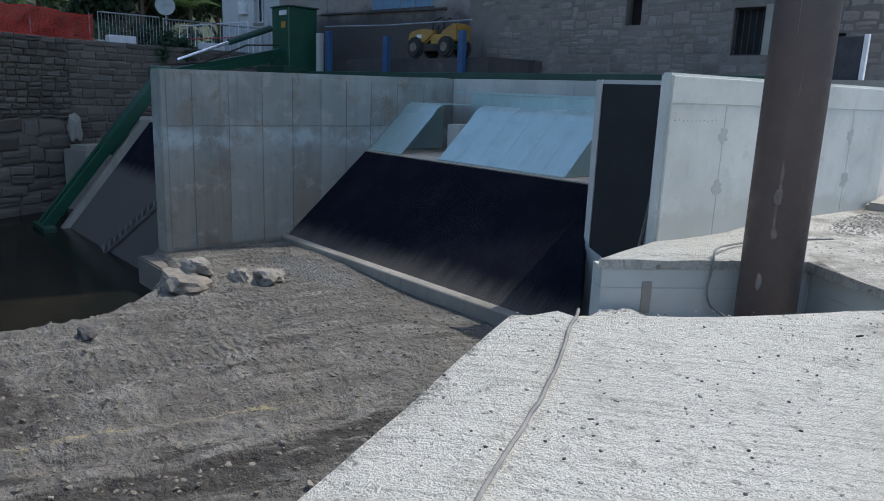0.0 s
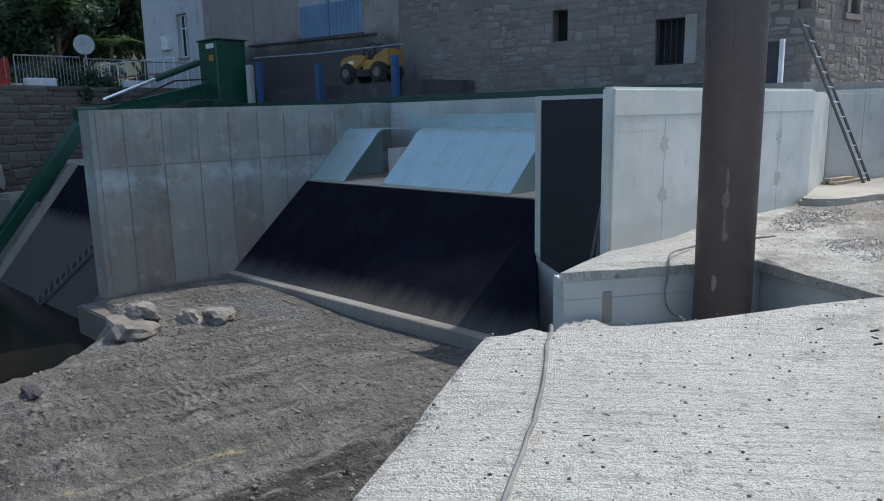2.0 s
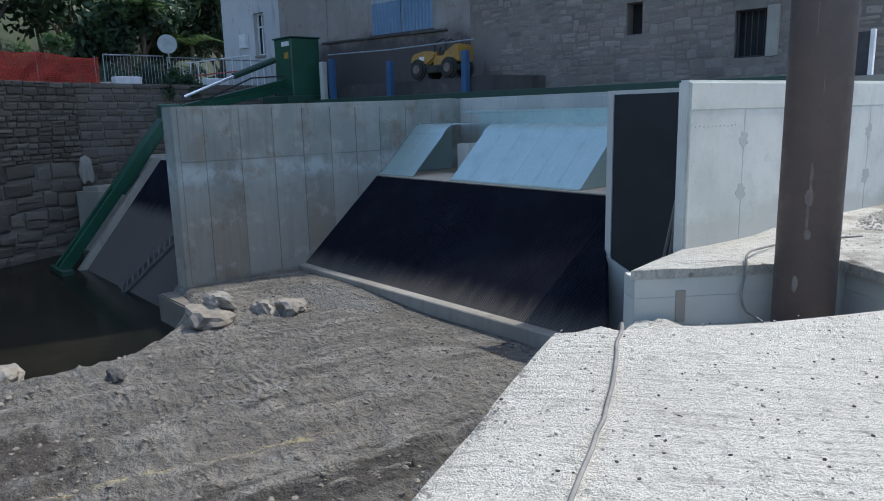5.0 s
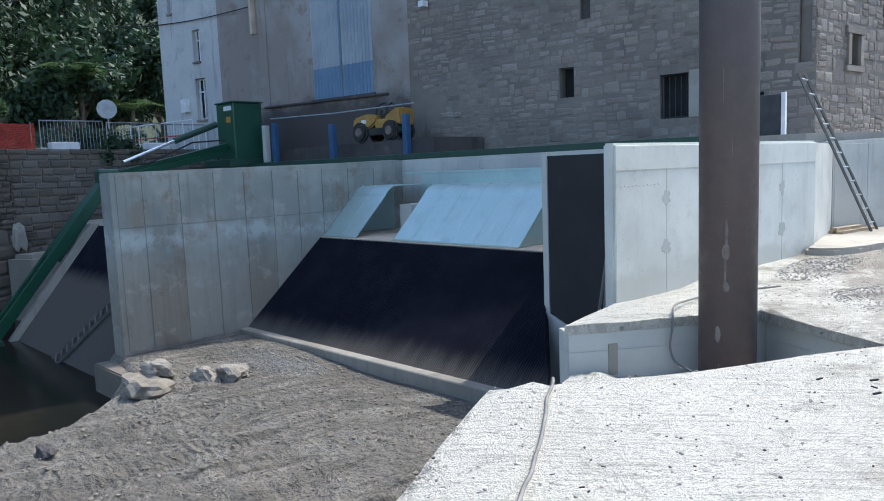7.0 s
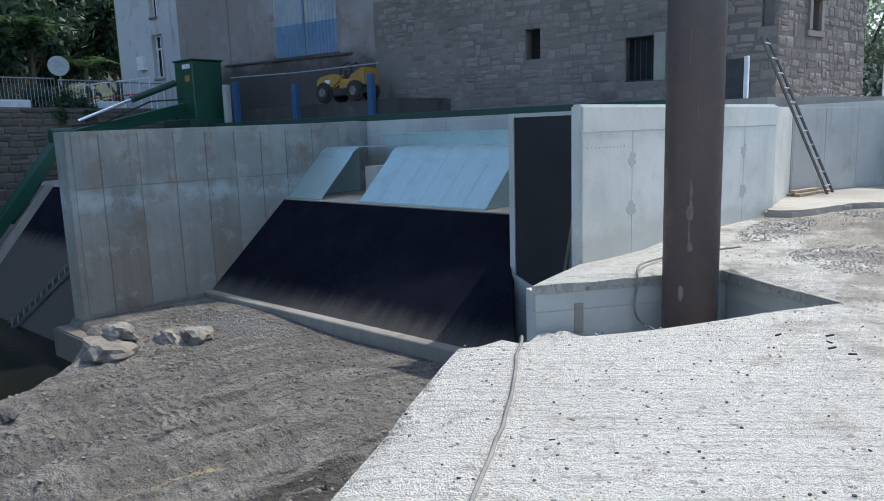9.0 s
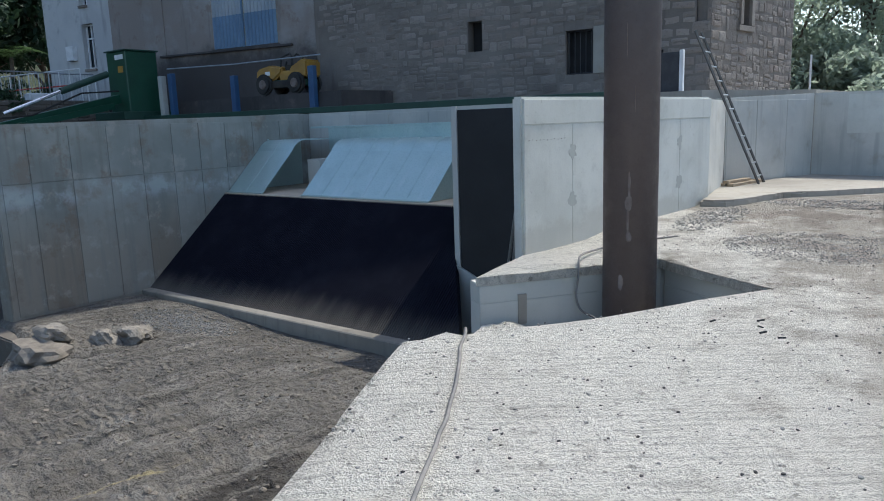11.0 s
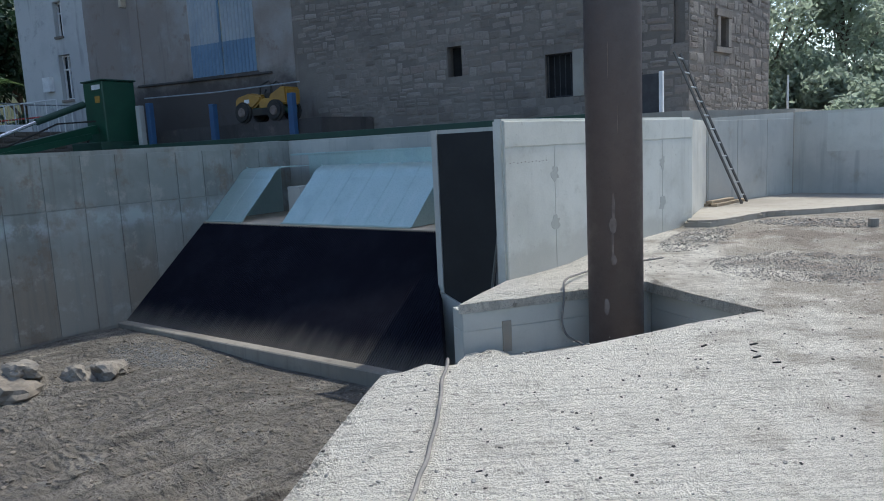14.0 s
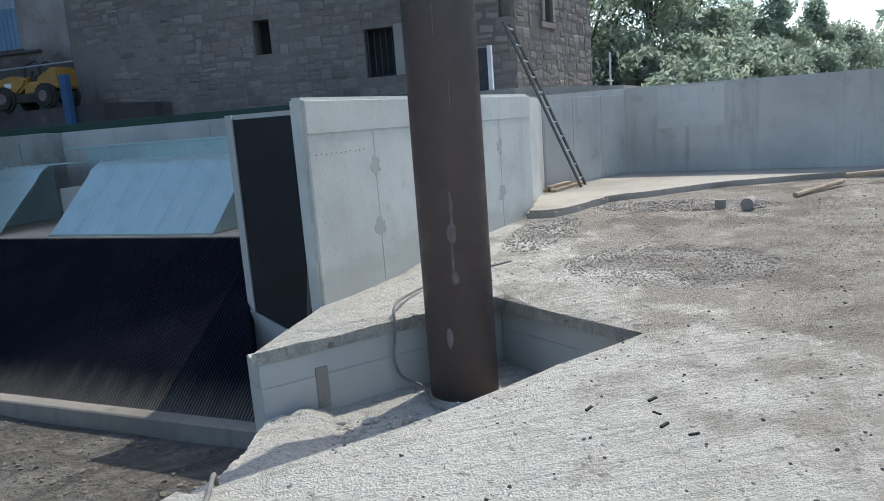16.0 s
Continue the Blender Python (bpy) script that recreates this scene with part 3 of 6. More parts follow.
# retaining walls under the slab
bm = wall_line((1.05, -4.0), (-2.72, 3.90), -0.4, -3.0, -0.13, 0.0)
edge_wall = part("wall_yard_edge", bm, CONCRETE_D)
tagged(edge_wall, "rough concrete wall carrying the free edge of the yard", "wall", kind="structure")
FLOORZ = -0.64
pit = part("wall_pit", prism([(-2.70, 3.97), (-1.82, 5.20), (-0.86, 6.92), (-0.86, 7.0), (-2.28, 7.86), (-3.54, 6.08), (-3.40, 5.7), (-3.05, 5.0)], -3.0, FLOORZ), SLAB)
tagged(pit, "rough concrete floor of the column pit", "pit floor", kind="structure")
for name, p, q, lab in (("wall_pit_north_west", (-2.28, 7.87), (-3.56, 6.07), "board-marked concrete side of the column pit"), ("wall_pit_north_east", (-0.84, 7.0), (-2.26, 7.88), "shaded concrete side of the column pit"), ("wall_pit_south", (-2.76, 3.9), (-0.86, 6.94), "concrete side of the column pit under the slab")):
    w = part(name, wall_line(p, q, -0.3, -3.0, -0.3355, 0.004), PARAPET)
    tagged(w, lab, "wall", kind="structure")
    d = (Vector(q) - Vector(p)).normalized() * 0.0008
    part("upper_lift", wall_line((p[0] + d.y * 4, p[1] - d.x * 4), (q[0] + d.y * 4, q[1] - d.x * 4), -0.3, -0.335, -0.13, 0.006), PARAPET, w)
brd = part("form_board", box(-0.05, 0.05, -0.01, 0.012, -0.6, -0.27, 0.003, Matrix.Translation((-3.28, 6.46, 0)) @ Matrix.Rotation(math.atan2(1.8, 1.28), 4, "Z")), KERB)
tagged(brd, "short brown board stuck to the pit wall", "board")
w = part("wall_pit_west", prism([(-3.565, 6.07), (-3.88, 7.33), (-3.5, 7.4), (-3.27, 6.64)], -3.0, -0.135), CONCRETE)
tagged(w, "concrete wall below the yard slab beside the intake", "wall", kind="structure")

w = part("wall_pit_corner", prism([(-2.285, 7.855), (-2.05, 8.25), (-2.65, 8.25), (-2.60, 8.0)], -3.0, -0.135), CONCRETE)
tagged(w, "concrete corner of the column pit", "wall", kind="structure")
# grout and rubble spilled from the slab edge into the pit
gv, gf = [], []
NU, NV = 44, 44
B0, B1, B2, B3 = Vector((-2.78, 3.96)), Vector((-2.02, 5.03)), Vector((-3.50, 6.02)), Vector((-2.90, 6.90))
for i in range(NU + 1):
    for j in range(NV + 1):
        u, v = i / NU, j / NV
        p = B0.lerp(B1, u).lerp(B2.lerp(B3, u), v)
        x, y = p.x + 0.04 * noise.noise(Vector((u * 5, v * 5, 0))), p.y
        z = -0.25 - 0.31 * lerp(0, 1, v * 1.1) - 0.24 * lerp(0, 1, (u + 0.25 * v - 0.55) / 0.5) * min(1.0, v * 4)
        z += (0.045 * noise.noise(Vector((x * 3, y * 3, 6))) + 0.03 * abs(noise.noise(Vector((x * 7, y * 7, 2)))) + 0.02 * noise.noise(Vector((x * 19, y * 19, 2)))) * min(1.0, v * 4)
        gv.append((x, y, z))
for i in range(NU):
    for j in range(NV):
        k = i * (NV + 1) + j
        gf.append((k, k + NV + 1, k + NV + 2, k + 1))
bankm = raw("grout_bank", gv, gf, SLAB)
bm = bmesh.new()
bm.from_mesh(bankm.data)
r = bmesh.ops.extrude_edge_only(bm, edges=[e for e in bm.edges if e.is_boundary])
for v in [g for g in r["geom"] if isinstance(g, bmesh.types.BMVert)]:
    v.co.z = -1.2
bm.to_mesh(bankm.data)
bm.free()
tagged(bankm, "rough spilled grout banked against the slab edge", "grout", kind="structure")

# ---------- intake walls ----------
DX, DY0, DY1 = -14.73, 5.78, 14.0
RY, RZ = 14.0, 1.93


def panels(owner, origin, along, normal, cols, rows, material, proud=0.009, gap=0.016):
    """Formwork panels standing a little proud of a wall; cols and rows are edge lists."""
    along, normal = Vector(along).normalized(), Vector(normal).normalized()
    cache = {}
    for (c0, c1) in zip(cols, cols[1:]):
        for (r0, r1) in zip(rows, rows[1:]):
            key = (round(c1 - c0, 3), round(r1 - r0, 3))
            if key not in cache:
                bm = box(gap / 2, key[0] - gap / 2, -0.004, proud, gap / 2, key[1] - gap / 2, 0.004)
                me = bpy.data.meshes.new("panel")
                bm.to_mesh(me)
                bm.free()
                me.materials.append(material)
                cache[key] = me
            ob = new("panel", cache[key])
            p = Vector(origin) + along * c0 + Vector((0, 0, r0))
            m = Matrix((along.to_3d(), normal.to_3d(), Vector((0, 0, 1)))).transposed().to_4x4()
            ob.parent = owner
            ob.matrix_basis = Matrix.Translation(p + normal * rng.uniform(0, 0.003)) @ m


divider = part("wall_divider", wall_line((DX, DY0), (DX, DY1 + 0.3), 0.5, -3.6, 1.80, 0.02, z1q=1.93), INTAKE)
tagged(divider, "tall new concrete divider wall with square formwork marks", "wall", kind="structure")
footing = part("footing", prism([(-15.3, 5.35), (-13.75, 5.35), (-13.5, 5.9), (-15.3, 5.9)], -3.6, -2.24, bevel=0.03), SILTY)
tagged(footing, "concrete footing at the end of the divider wall", "footing", kind="structure")
rear = part("wall_rear", prism([(DX + 0.002, RY), (-5.6, RY), (-5.6, RY + 0.35), (DX + 0.002, RY + 0.35)], -3.0, RZ, bevel=0.02), CONCRETE)
tagged(rear, "concrete rear wall of the intake in the shade", "wall", kind="structure")
pier = part("wall_pier", prism([(-6.86, 10.10), (-6.72, 10.06), (-6.72, 10.10), (-3.60, 10.10), (-3.60, 10.5), (-6.72, 10.5), (-6.72, 14.0), (-6.86, 14.0)], -3.0, 1.83), CONCRETE)
tagged(pier, "concrete pier wall beside the screen", "wall", kind="structure")
bm = bmesh.new()
vs = [bm.verts.new(v) for v in ((-6.715, 10.085, -0.97), (-4.2, 10.085, -2.1), (-3.65, 10.085, -2.1), (-3.65, 10.085, 1.765), (-6.715, 10.085, 1.765))]
f = bm.faces.new(vs)
r = bmesh.ops.extrude_face_region(bm, geom=[f])
for v in [g for g in r["geom"] if isinstance(g, bmesh.types.BMVert)]:
    v.co.y += 0.05
part("coating", bm, BLACK, pier, "matt black waterproof coating")
bm = bmesh.new()
vs = [bm.verts.new(v) for v in ((-6.88, 10.04, -0.90), (-6.88, 10.04, -3.0), (-3.7, 10.04, -3.0), (-3.7, 10.04, -2.33))]
f = bm.faces.new(vs)
r = bmesh.ops.extrude_face_region(bm, geom=[f])
for v in [g for g in r["geom"] if isinstance(g, bmesh.types.BMVert)]:
    v.co.y += 0.055
part("plinth", bm, CONCRETE, pier, "pale sloping concrete plinth")
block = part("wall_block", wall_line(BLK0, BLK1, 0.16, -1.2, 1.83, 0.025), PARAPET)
tagged(block, "pale cast concrete parapet wall on the yard", "wall", kind="structure")
ret = part("wall_return", wall_line((-3.12, 12.02), RET, 0.2, -0.5, 1.80, 0.015), CONCRETE)
tagged(ret, "bright concrete return wall behind the ladder", "wall", kind="structure")
yw = part("wall_yard_west", wall_line(RET, FARC, 0.25, -0.5, 1.84, 0.015, z1q=1.92), CONCRETE)
tagged(yw, "concrete wall behind the leaning ladder", "wall", kind="structure")
yn = part("wall_yard_north", wall_line(FARC, (16, 14.3), 0.3, -0.5, 1.92, 0.015, z1q=1.72), CONCRETE)
tagged(yn, "shaded damp-stained concrete wall closing the yard", "wall", kind="structure")
nd = (Vector((16, 14.3)) - Vector(FARC)).normalized()
q0, q1 = Vector(FARC) + nd * 0.66, Vector(FARC) + nd * 1.9
fn = Vector((nd.y, -nd.x))
q0, q1 = q0 + fn * 0.006, q1 + fn * 0.006
part("repair_patch", wall_line(q0, q1, 0.02, 1.08, 1.86, 0.003), PARAPET, yn, "paler square repair patch")
# raised kerb platform before the yard walls
kerb_line = [(-3.02, 11.55), (-2.66, 11.65), (-2.46, 12.1), (-2.15, 13.15), (-1.45, 13.72), (-0.64, 14.6), (0.6, 15.25), (2.0, 15.75), (16, 14.6)]
front_edge = []
for p, q in zip(kerb_line, kerb_line[1:]):
    n = max(1, round((Vector(q) - Vector(p)).length / 0.16)) if p[0] < 3 else 1
    for i in range(n):
        c = Vector(p).lerp(Vector(q), i / n)
        k = 0.045 * noise.noise(Vector((c.x * 3, c.y * 3, 8)))
        front_edge.append((c.x + k, c.y - k))
plat = part("kerb", prism(front_edge + [kerb_line[-1], (16, 17), (-2.4, 17.2), (-3.5, 14.2)], -0.3, 0.215, bevel=0.035), KERB)
tagged(plat, "low raised concrete kerb platform along the yard walls", "kerb", kind="structure")

# ---------- screens and hoods ----------
def screen(name, x0, x1, foot, head, material, label, step=0.05, flare=0.0, knee=0.609):
    ob = empty(name, ((x0 + x1) / 2, foot[0], foot[1]), label, "screen", "intake screens")
    d = Vector((0, head[0] - foot[0], head[1] - foot[1]))
    n = Vector((0, -d.z, d.y)).normalized()
    b = Vector((0, foot[0], foot[1]))
    pts = [b - n * 0.02, b + d - n * 0.02, b + d - n * 0.16, b - n * 0.16]
    bm = bmesh.new()
    lf = [bm.verts.new((x0, p.y, p.z)) for p in pts]
    rt = [bm.verts.new((x1, p.y, p.z)) for i, p in enumerate(pts)]
    bm.faces.new(lf)
    bm.faces.new(rt[::-1])
    for i in range(4):
        bm.faces.new((lf[i], rt[i], rt[(i + 1) % 4], lf[(i + 1) % 4]))
    if flare:
        kn = [b - n * 0.02, b + d * knee - n * 0.02, b - n * 0.02]
        lo = [bm.verts.new((x, p.y, p.z)) for x, p in zip((x1, x1, x1 + flare), kn)]
        hi = [bm.verts.new(v.co - n * 0.14) for v in lo]
        bm.faces.new(lo)
        bm.faces.new(hi[::-1])
        for i in range(3):
            bm.faces.new((lo[i], lo[(i + 1) % 3], hi[(i + 1) % 3], hi[i]))
    part("backing_plate", bm, material, ob)
    x, whole = x0 + step / 2, None
    while x < x1 + flare - step / 2:
        w = 0.011
        e = d * (1.0 if x < x1 else knee * (1 - (x - x1) / flare))
        me = whole if x < x1 else None
        if me is None:
            q = [Vector((xx, 0, 0)) + p for p in (b - n * 0.018, b + e - n * 0.018) for xx in (-w, w)]
            t = [Vector((xx, 0, 0)) + p for p in (b, b + e) for xx in (-w * 0.8, w * 0.8)]
            me = bpy.data.meshes.new("bar")
            me.from_pydata([tuple(v) for v in q + t], [], [(4, 5, 7, 6), (0, 4, 6, 2), (1, 3, 7, 5), (0, 1, 5, 4), (2, 6, 7, 3)])
            me.materials.append(material)
            if x < x1:
                whole = me
        bar = new("bar", me)
        bar.parent = ob
        bar.matrix_parent_inverse = ob.matrix_basis.inverted()
        bar.location = (x, 0, 0)
        x += step
    return ob


screen("screen", DX + 0.01, -6.87, (8.70, -2.02), (11.0, -0.02), RACK, "inclined black bar screen with dried silt on its foot", flare=1.09)
screen("screen", -22.5, -15.24, (5.50, -3.15), (8.25, 0.30), RACK_L, "inclined bar screen, black above and silt-grey below")
part("side_plate", profile_x([(5.3, -3.15), (8.05, 0.36), (8.3, 0.36), (5.7, -3.15)], -22.75, -22.5), CONCRETE_D, bpy.data.objects["screen.001"], "pale concrete side kerb")
sill = part("sill", profile_x([(8.66, -1.99), (8.555, -2.0), (8.535, -2.02), (8.52, -2.9), (8.75, -2.9), (8.75, -1.99)], DX + 0.02, -4.6), SILL)
tagged(sill, "worn concrete sill along the foot of the screen", "sill", kind="structure")
ledge = part("ledge", box(DX + 0.002, -6.87, 11.0, 13.99, -0.5, 0.0, 0.01), BOARD)
tagged(ledge, "pale concrete ledge behind the screen head", "ledge", kind="structure")


def hood(x0, x1, label, closed=True):
    ob = empty("hood", ((x0 + x1) / 2, 11.15, 0.0), label, "hood", "galvanised hoods")
    pro = [(11.12, 0.03), (12.12, 0.98)]
    for i in range(1, 7):
        a = radians(44 - 44 * i / 6)
        pro.append((12.12 + 0.62 * (math.sin(radians(44)) - math.sin(a)) * 1.0, 0.98 + 0.62 * (math.cos(a) - math.cos(radians(44))) * 1.55))
    top = pro[-1]
    outer = pro + [(13.6, top[1])]
    n = len(outer)
    inner = [(y + 0.012, z - 0.014) for y, z in outer]
    part("sheet", profile_x(outer + inner[::-1], x0, x1), GALV, ob)
    for x in (x0 + 0.004, x1 - 0.018) if closed else (x0 + 0.004,):
        part("side_sheet", profile_x([(11.14, 0.012)] + inner + [(13.6, 0.012)], x, x + 0.014), GALV, ob)
    part("base_flange", box(x0, x1, 11.06, 11.13, 0.004, 0.035, 0.004), GALV, ob)
    k = max(2, round((x1 - x0) / 0.62))
    for i in range(1, k):
        x = x0 + (x1 - x0) * i / k
        part("standing_seam", profile_x([(y, z + 0.008) for y, z in outer] + inner[::-1], x - 0.008, x + 0.008), GALV, ob)
    for i in range(k + 1):
        x = x0 + 0.02 + (x1 - x0 - 0.04) * i / k
        bm = bmesh.new()
        bmesh.ops.create_cone(bm, cap_ends=True, segments=8, radius1=0.03, radius2=0.02, depth=0.03, matrix=Matrix.Translation((x, pro[-2][0], top[1] + 0.012)))
        part("bolt", bm, GALV, ob)
    return ob


hood(DX + 0.03, -13.36, "narrow open-sided galvanised steel hood against the divider wall", False)
hood(-11.95, -8.2, "wide galvanised steel hood with a rounded top")
back = part("back_sheet", box(-13.34, -6.9, 13.4, 13.42, 0.004, 1.52), GALV)
tagged(back, "galvanised upright sheet behind the hoods", "sheet metal")
# added pale block that imitates a patch of sunlight between the hoods
chute = part("chute", prism([(-13.34, 12.6), (-12.9, 12.6), (-12.9, 13.38), (-13.34, 13.38)], 0.003, 0.75, bevel=0.01), CONCRETE)
tagged(chute, "pale block standing in for a sunlit patch between the galvanised hoods", "block")
rail = part("handrail", beam((-14.0, 13.41, 1.545), (-7.2, 13.41, 1.545), 0.05, 0.05), GALV)
tagged(rail, "thin galvanised edge rail behind the hoods", "rail")

# ---------- column ----------
column = empty("steel_column", (-2.36, 7.13, FLOORZ), "rusted round steel column standing in the pit", "column")
bm = bmesh.new()
bmesh.ops.create_cone(bm, cap_ends=True, segments=64, radius1=0.278, radius2=0.278, depth=8.6, matrix=Matrix.Translation((-2.36, 7.13, FLOORZ + 4.3)))
part("shaft", bm, RUST, column, smooth=False)
for f in bpy.data.objects["shaft"].data.polygons:
    f.use_smooth = abs(f.normal.z) < 0.5


def drip(a0, z0, w, h, seed):
    """A thin splash of dried grout on the column."""
    bm, ring = bmesh.new(), []
    for i in range(22):
        t = 2 * math.pi * i / 22
        k = 1 + 0.35 * noise.noise(Vector((math.cos(t) * 1.7, math.sin(t) * 1.7, seed)))
        a, z = a0 + w * k * math.cos(t), z0 + h * k * math.sin(t)
        ring.append(bm.verts.new((-2.36 + 0.2795 * math.cos(a), 7.13 + 0.2795 * math.sin(a), z)))
    mid = bm.verts.new((-2.36 + 0.2815 * math.cos(a0), 7.13 + 0.2815 * math.sin(a0), z0))
    for i in range(22):
        bm.faces.new((ring[i], ring[(i + 1) % 22], mid))
    part("grout_splash", bm, GROUT, column, "pale dried grout splash")


for a0, z0, w, h, sd in ((-1.24, 0.70, 0.13, 0.075, 1), (-1.22, 0.88, 0.05, 0.13, 2), (-1.26, 0.52, 0.045, 0.13, 3), (-1.23, 0.36, 0.10, 0.055, 4), (-1.5, -0.12, 0.10, 0.08, 5), (-1.35, 2.3, 0.018, 0.16, 6), (-1.05, 1.75, 0.014, 0.14, 7)):
    drip(a0, z0, w, h, sd)

# ---------- terraces behind the intake ----------
t = part("terrace", prism([(-27.5, 14.35), (-3.95, 14.35), (-2.95, 17.35), (-2.6, 18.0), (-2.0, 40), (-60, 40), (-60, 14.35)], -1.0, 2.02), CONCRETE_D)
tagged(t, "shaded concrete terrace between intake and building", "terrace", kind="structure")
t = part("platform", prism([(-34, 15.2), (-15.0, 15.62), (-14.7, 17.6), (-34, 16.0)], 1.9, 2.62, bevel=0.03), DARK_MOTTLED)
tagged(t, "dark stone platform along the building foot", "platform", kind="structure")
road = part("road", prism([(-26.9, 6.95), (-25.0, 3.65), (-22.3, -1.2), (-20, -5.5), (-60, -30), (-120, -30), (-120, 60), (-60, 60), (-29, 17), (-27.8, 15)], 1.0, 2.86), DIRT)
tagged(road, "dusty road above the river wall", "road", kind="structure")
t = part("deck", prism([(-22.75, 8.26), (-15.22, 8.26), (-15.22, 14.0), (-27.6, 14.0), (-27.0, 9.0)], -3.4, 0.28), CONCRETE_D)
tagged(t, "concrete deck at the head of the silted screen", "deck", kind="structure")
t = part("wall_rear_west", prism([(-27.6, 14.0), (-15.22, 14.0), (-15.22, 14.35), (-27.6, 14.35)], -0.5, 1.95, bevel=0.02), CONCRETE)
tagged(t, "concrete rear wall beyond the divider", "wall", kind="structure")
t = part("rake_rail", beam((-25.5, 14.22, 2.05), (-5.7, 14.22, 2.0), 0.24, 0.16), GREEN_D)
tagged(t, "long dark green steel running rail on the rear wall", "rail")

# ---------- stonework ----------
def stone_meshes(material, count=10, seed=3, depth=1.0):
    r, out = random.Random(seed), []
    for _ in range(count):
        jit = lambda a: r.uniform(-a, a)
        back = [(0.01, 0, 0.01), (0.99, 0, 0.01), (0.99, 0, 0.99), (0.01, 0, 0.99)]
        rim = [(0.0 + abs(jit(0.07)), 0.55, abs(jit(0.2))), (0.5 + jit(0.15), 0.6, abs(jit(0.08))), (1 - abs(jit(0.07)), 0.55, abs(jit(0.12))), (1 - abs(jit(0.04)), 0.6, 0.5 + jit(0.1)),
               (1 - abs(jit(0.07)), 0.55, 1 - abs(jit(0.12))), (0.5 + jit(0.1), 0.6, 1 - abs(jit(0.05))), (abs(jit(0.07)), 0.55, 1 - abs(jit(0.12))), (abs(jit(0.04)), 0.6, 0.5 + jit(0.1))]
        front = [(0.5 + (x - 0.5) * 0.78 + jit(0.03), 0.9 + jit(0.12), 0.5 + (z - 0.5) * 0.74 + jit(0.03)) for x, _, z in rim]
        v = back + rim + front + [(0.5, 1.0 + jit(0.1), 0.5)]
        f = [(0, 1, 6, 5, 4), (1, 2, 8, 7, 6), (2, 3, 10, 9, 8), (3, 0, 4, 11, 10)]
        for i in range(8):
            j = (i + 1) % 8
            f += [(4 + i, 4 + j, 12 + j, 12 + i), (12 + i, 12 + j, 20)]
        me = bpy.data.meshes.new("stone")
        me.from_pydata(v, [], f)
        me.materials.append(material)
        me.update()
        out.append(me)
    return out


def courses(s0, s1, z0, z1, hh, ll, seed, holes=(), inside=None, wild=0.0):
    """Uneven courses of stones as (s, z, length, height); those that would cover an opening are left out."""
    r, z, out = random.Random(seed), z0, []
    while z < z1 - 0.05:
        h = min(r.uniform(*hh), z1 - z)
        s = s0 - r.uniform(0, ll[0])
        while s < s1:
            l = r.uniform(*ll)
            a, b = max(s, s0), min(s + l, s1)
            cuts = [(a, b)]
            for h0, h1, g0, g1 in holes:
                if z < g1 - 0.02 and z + h > g0 + 0.02:
                    cuts = [c for p, q in cuts for c in ((p, min(q, h0)), (max(p, h1), q)) if c[1] - c[0] > 0.08]
            for p, q in cuts:
                if inside is None or inside((p + q) / 2, z + h / 2):
                    if q - p > 1.6 * ll[0] and r.random() < 0.25 and h > 0.2:
                        out += [(p, z, q - p, h * 0.5), (p, z + h * 0.5, q - p, h * 0.5)]
                    else:
                        out.append((p, z + r.uniform(-0.25, 0.25) * wild * h, q - p, h * r.uniform(1 - 0.35 * wild, 1 + 0.15 * wild)))
            s += l
        z += h
    return out


def lay_stones(owner, rects, meshes, origin, along, out, depth, limit, seed, gap=0.018):
    """The first `limit` stones as pieces of their own, the rest joined."""
    r = random.Random(seed)
    along, out = Vector((*along, 0)).normalized(), Vector((*out, 0)).normalized()
    flip = along.cross(Vector((0, 0, 1))).dot(out) > 0
    rot = Matrix((along, out, Vector((0, 0, 1)))).transposed().to_4x4()
    vv, ff = [], []
    for i, (s, z, l, h) in enumerate(rects):
        m = Matrix.Translation(Vector(origin) + along * (s + gap / 2) + Vector((0, 0, z + gap / 2))) @ rot
        m = m @ Matrix.Rotation(radians(r.uniform(-5, 5)), 4, "Y") @ Matrix.Diagonal((max(l - gap, 0.04), depth * r.uniform(0.6, 1.25), max(h - gap, 0.04), 1))
        me = r.choice(meshes)
        if i < limit:
            ob = new("stone", me)
            ob.parent = owner
            ob.matrix_basis = m
        else:
            k = len(vv)
            vv += [tuple(m @ v.co) for v in me.vertices]
            ff += [tuple(k + j for j in p.vertices) for p in me.polygons]
    if vv:
        ob = raw("stonework", vv, ff, meshes[0].materials[0], owner)
        ob.matrix_parent_inverse = Matrix()
        ob["kind"] = "stuff"


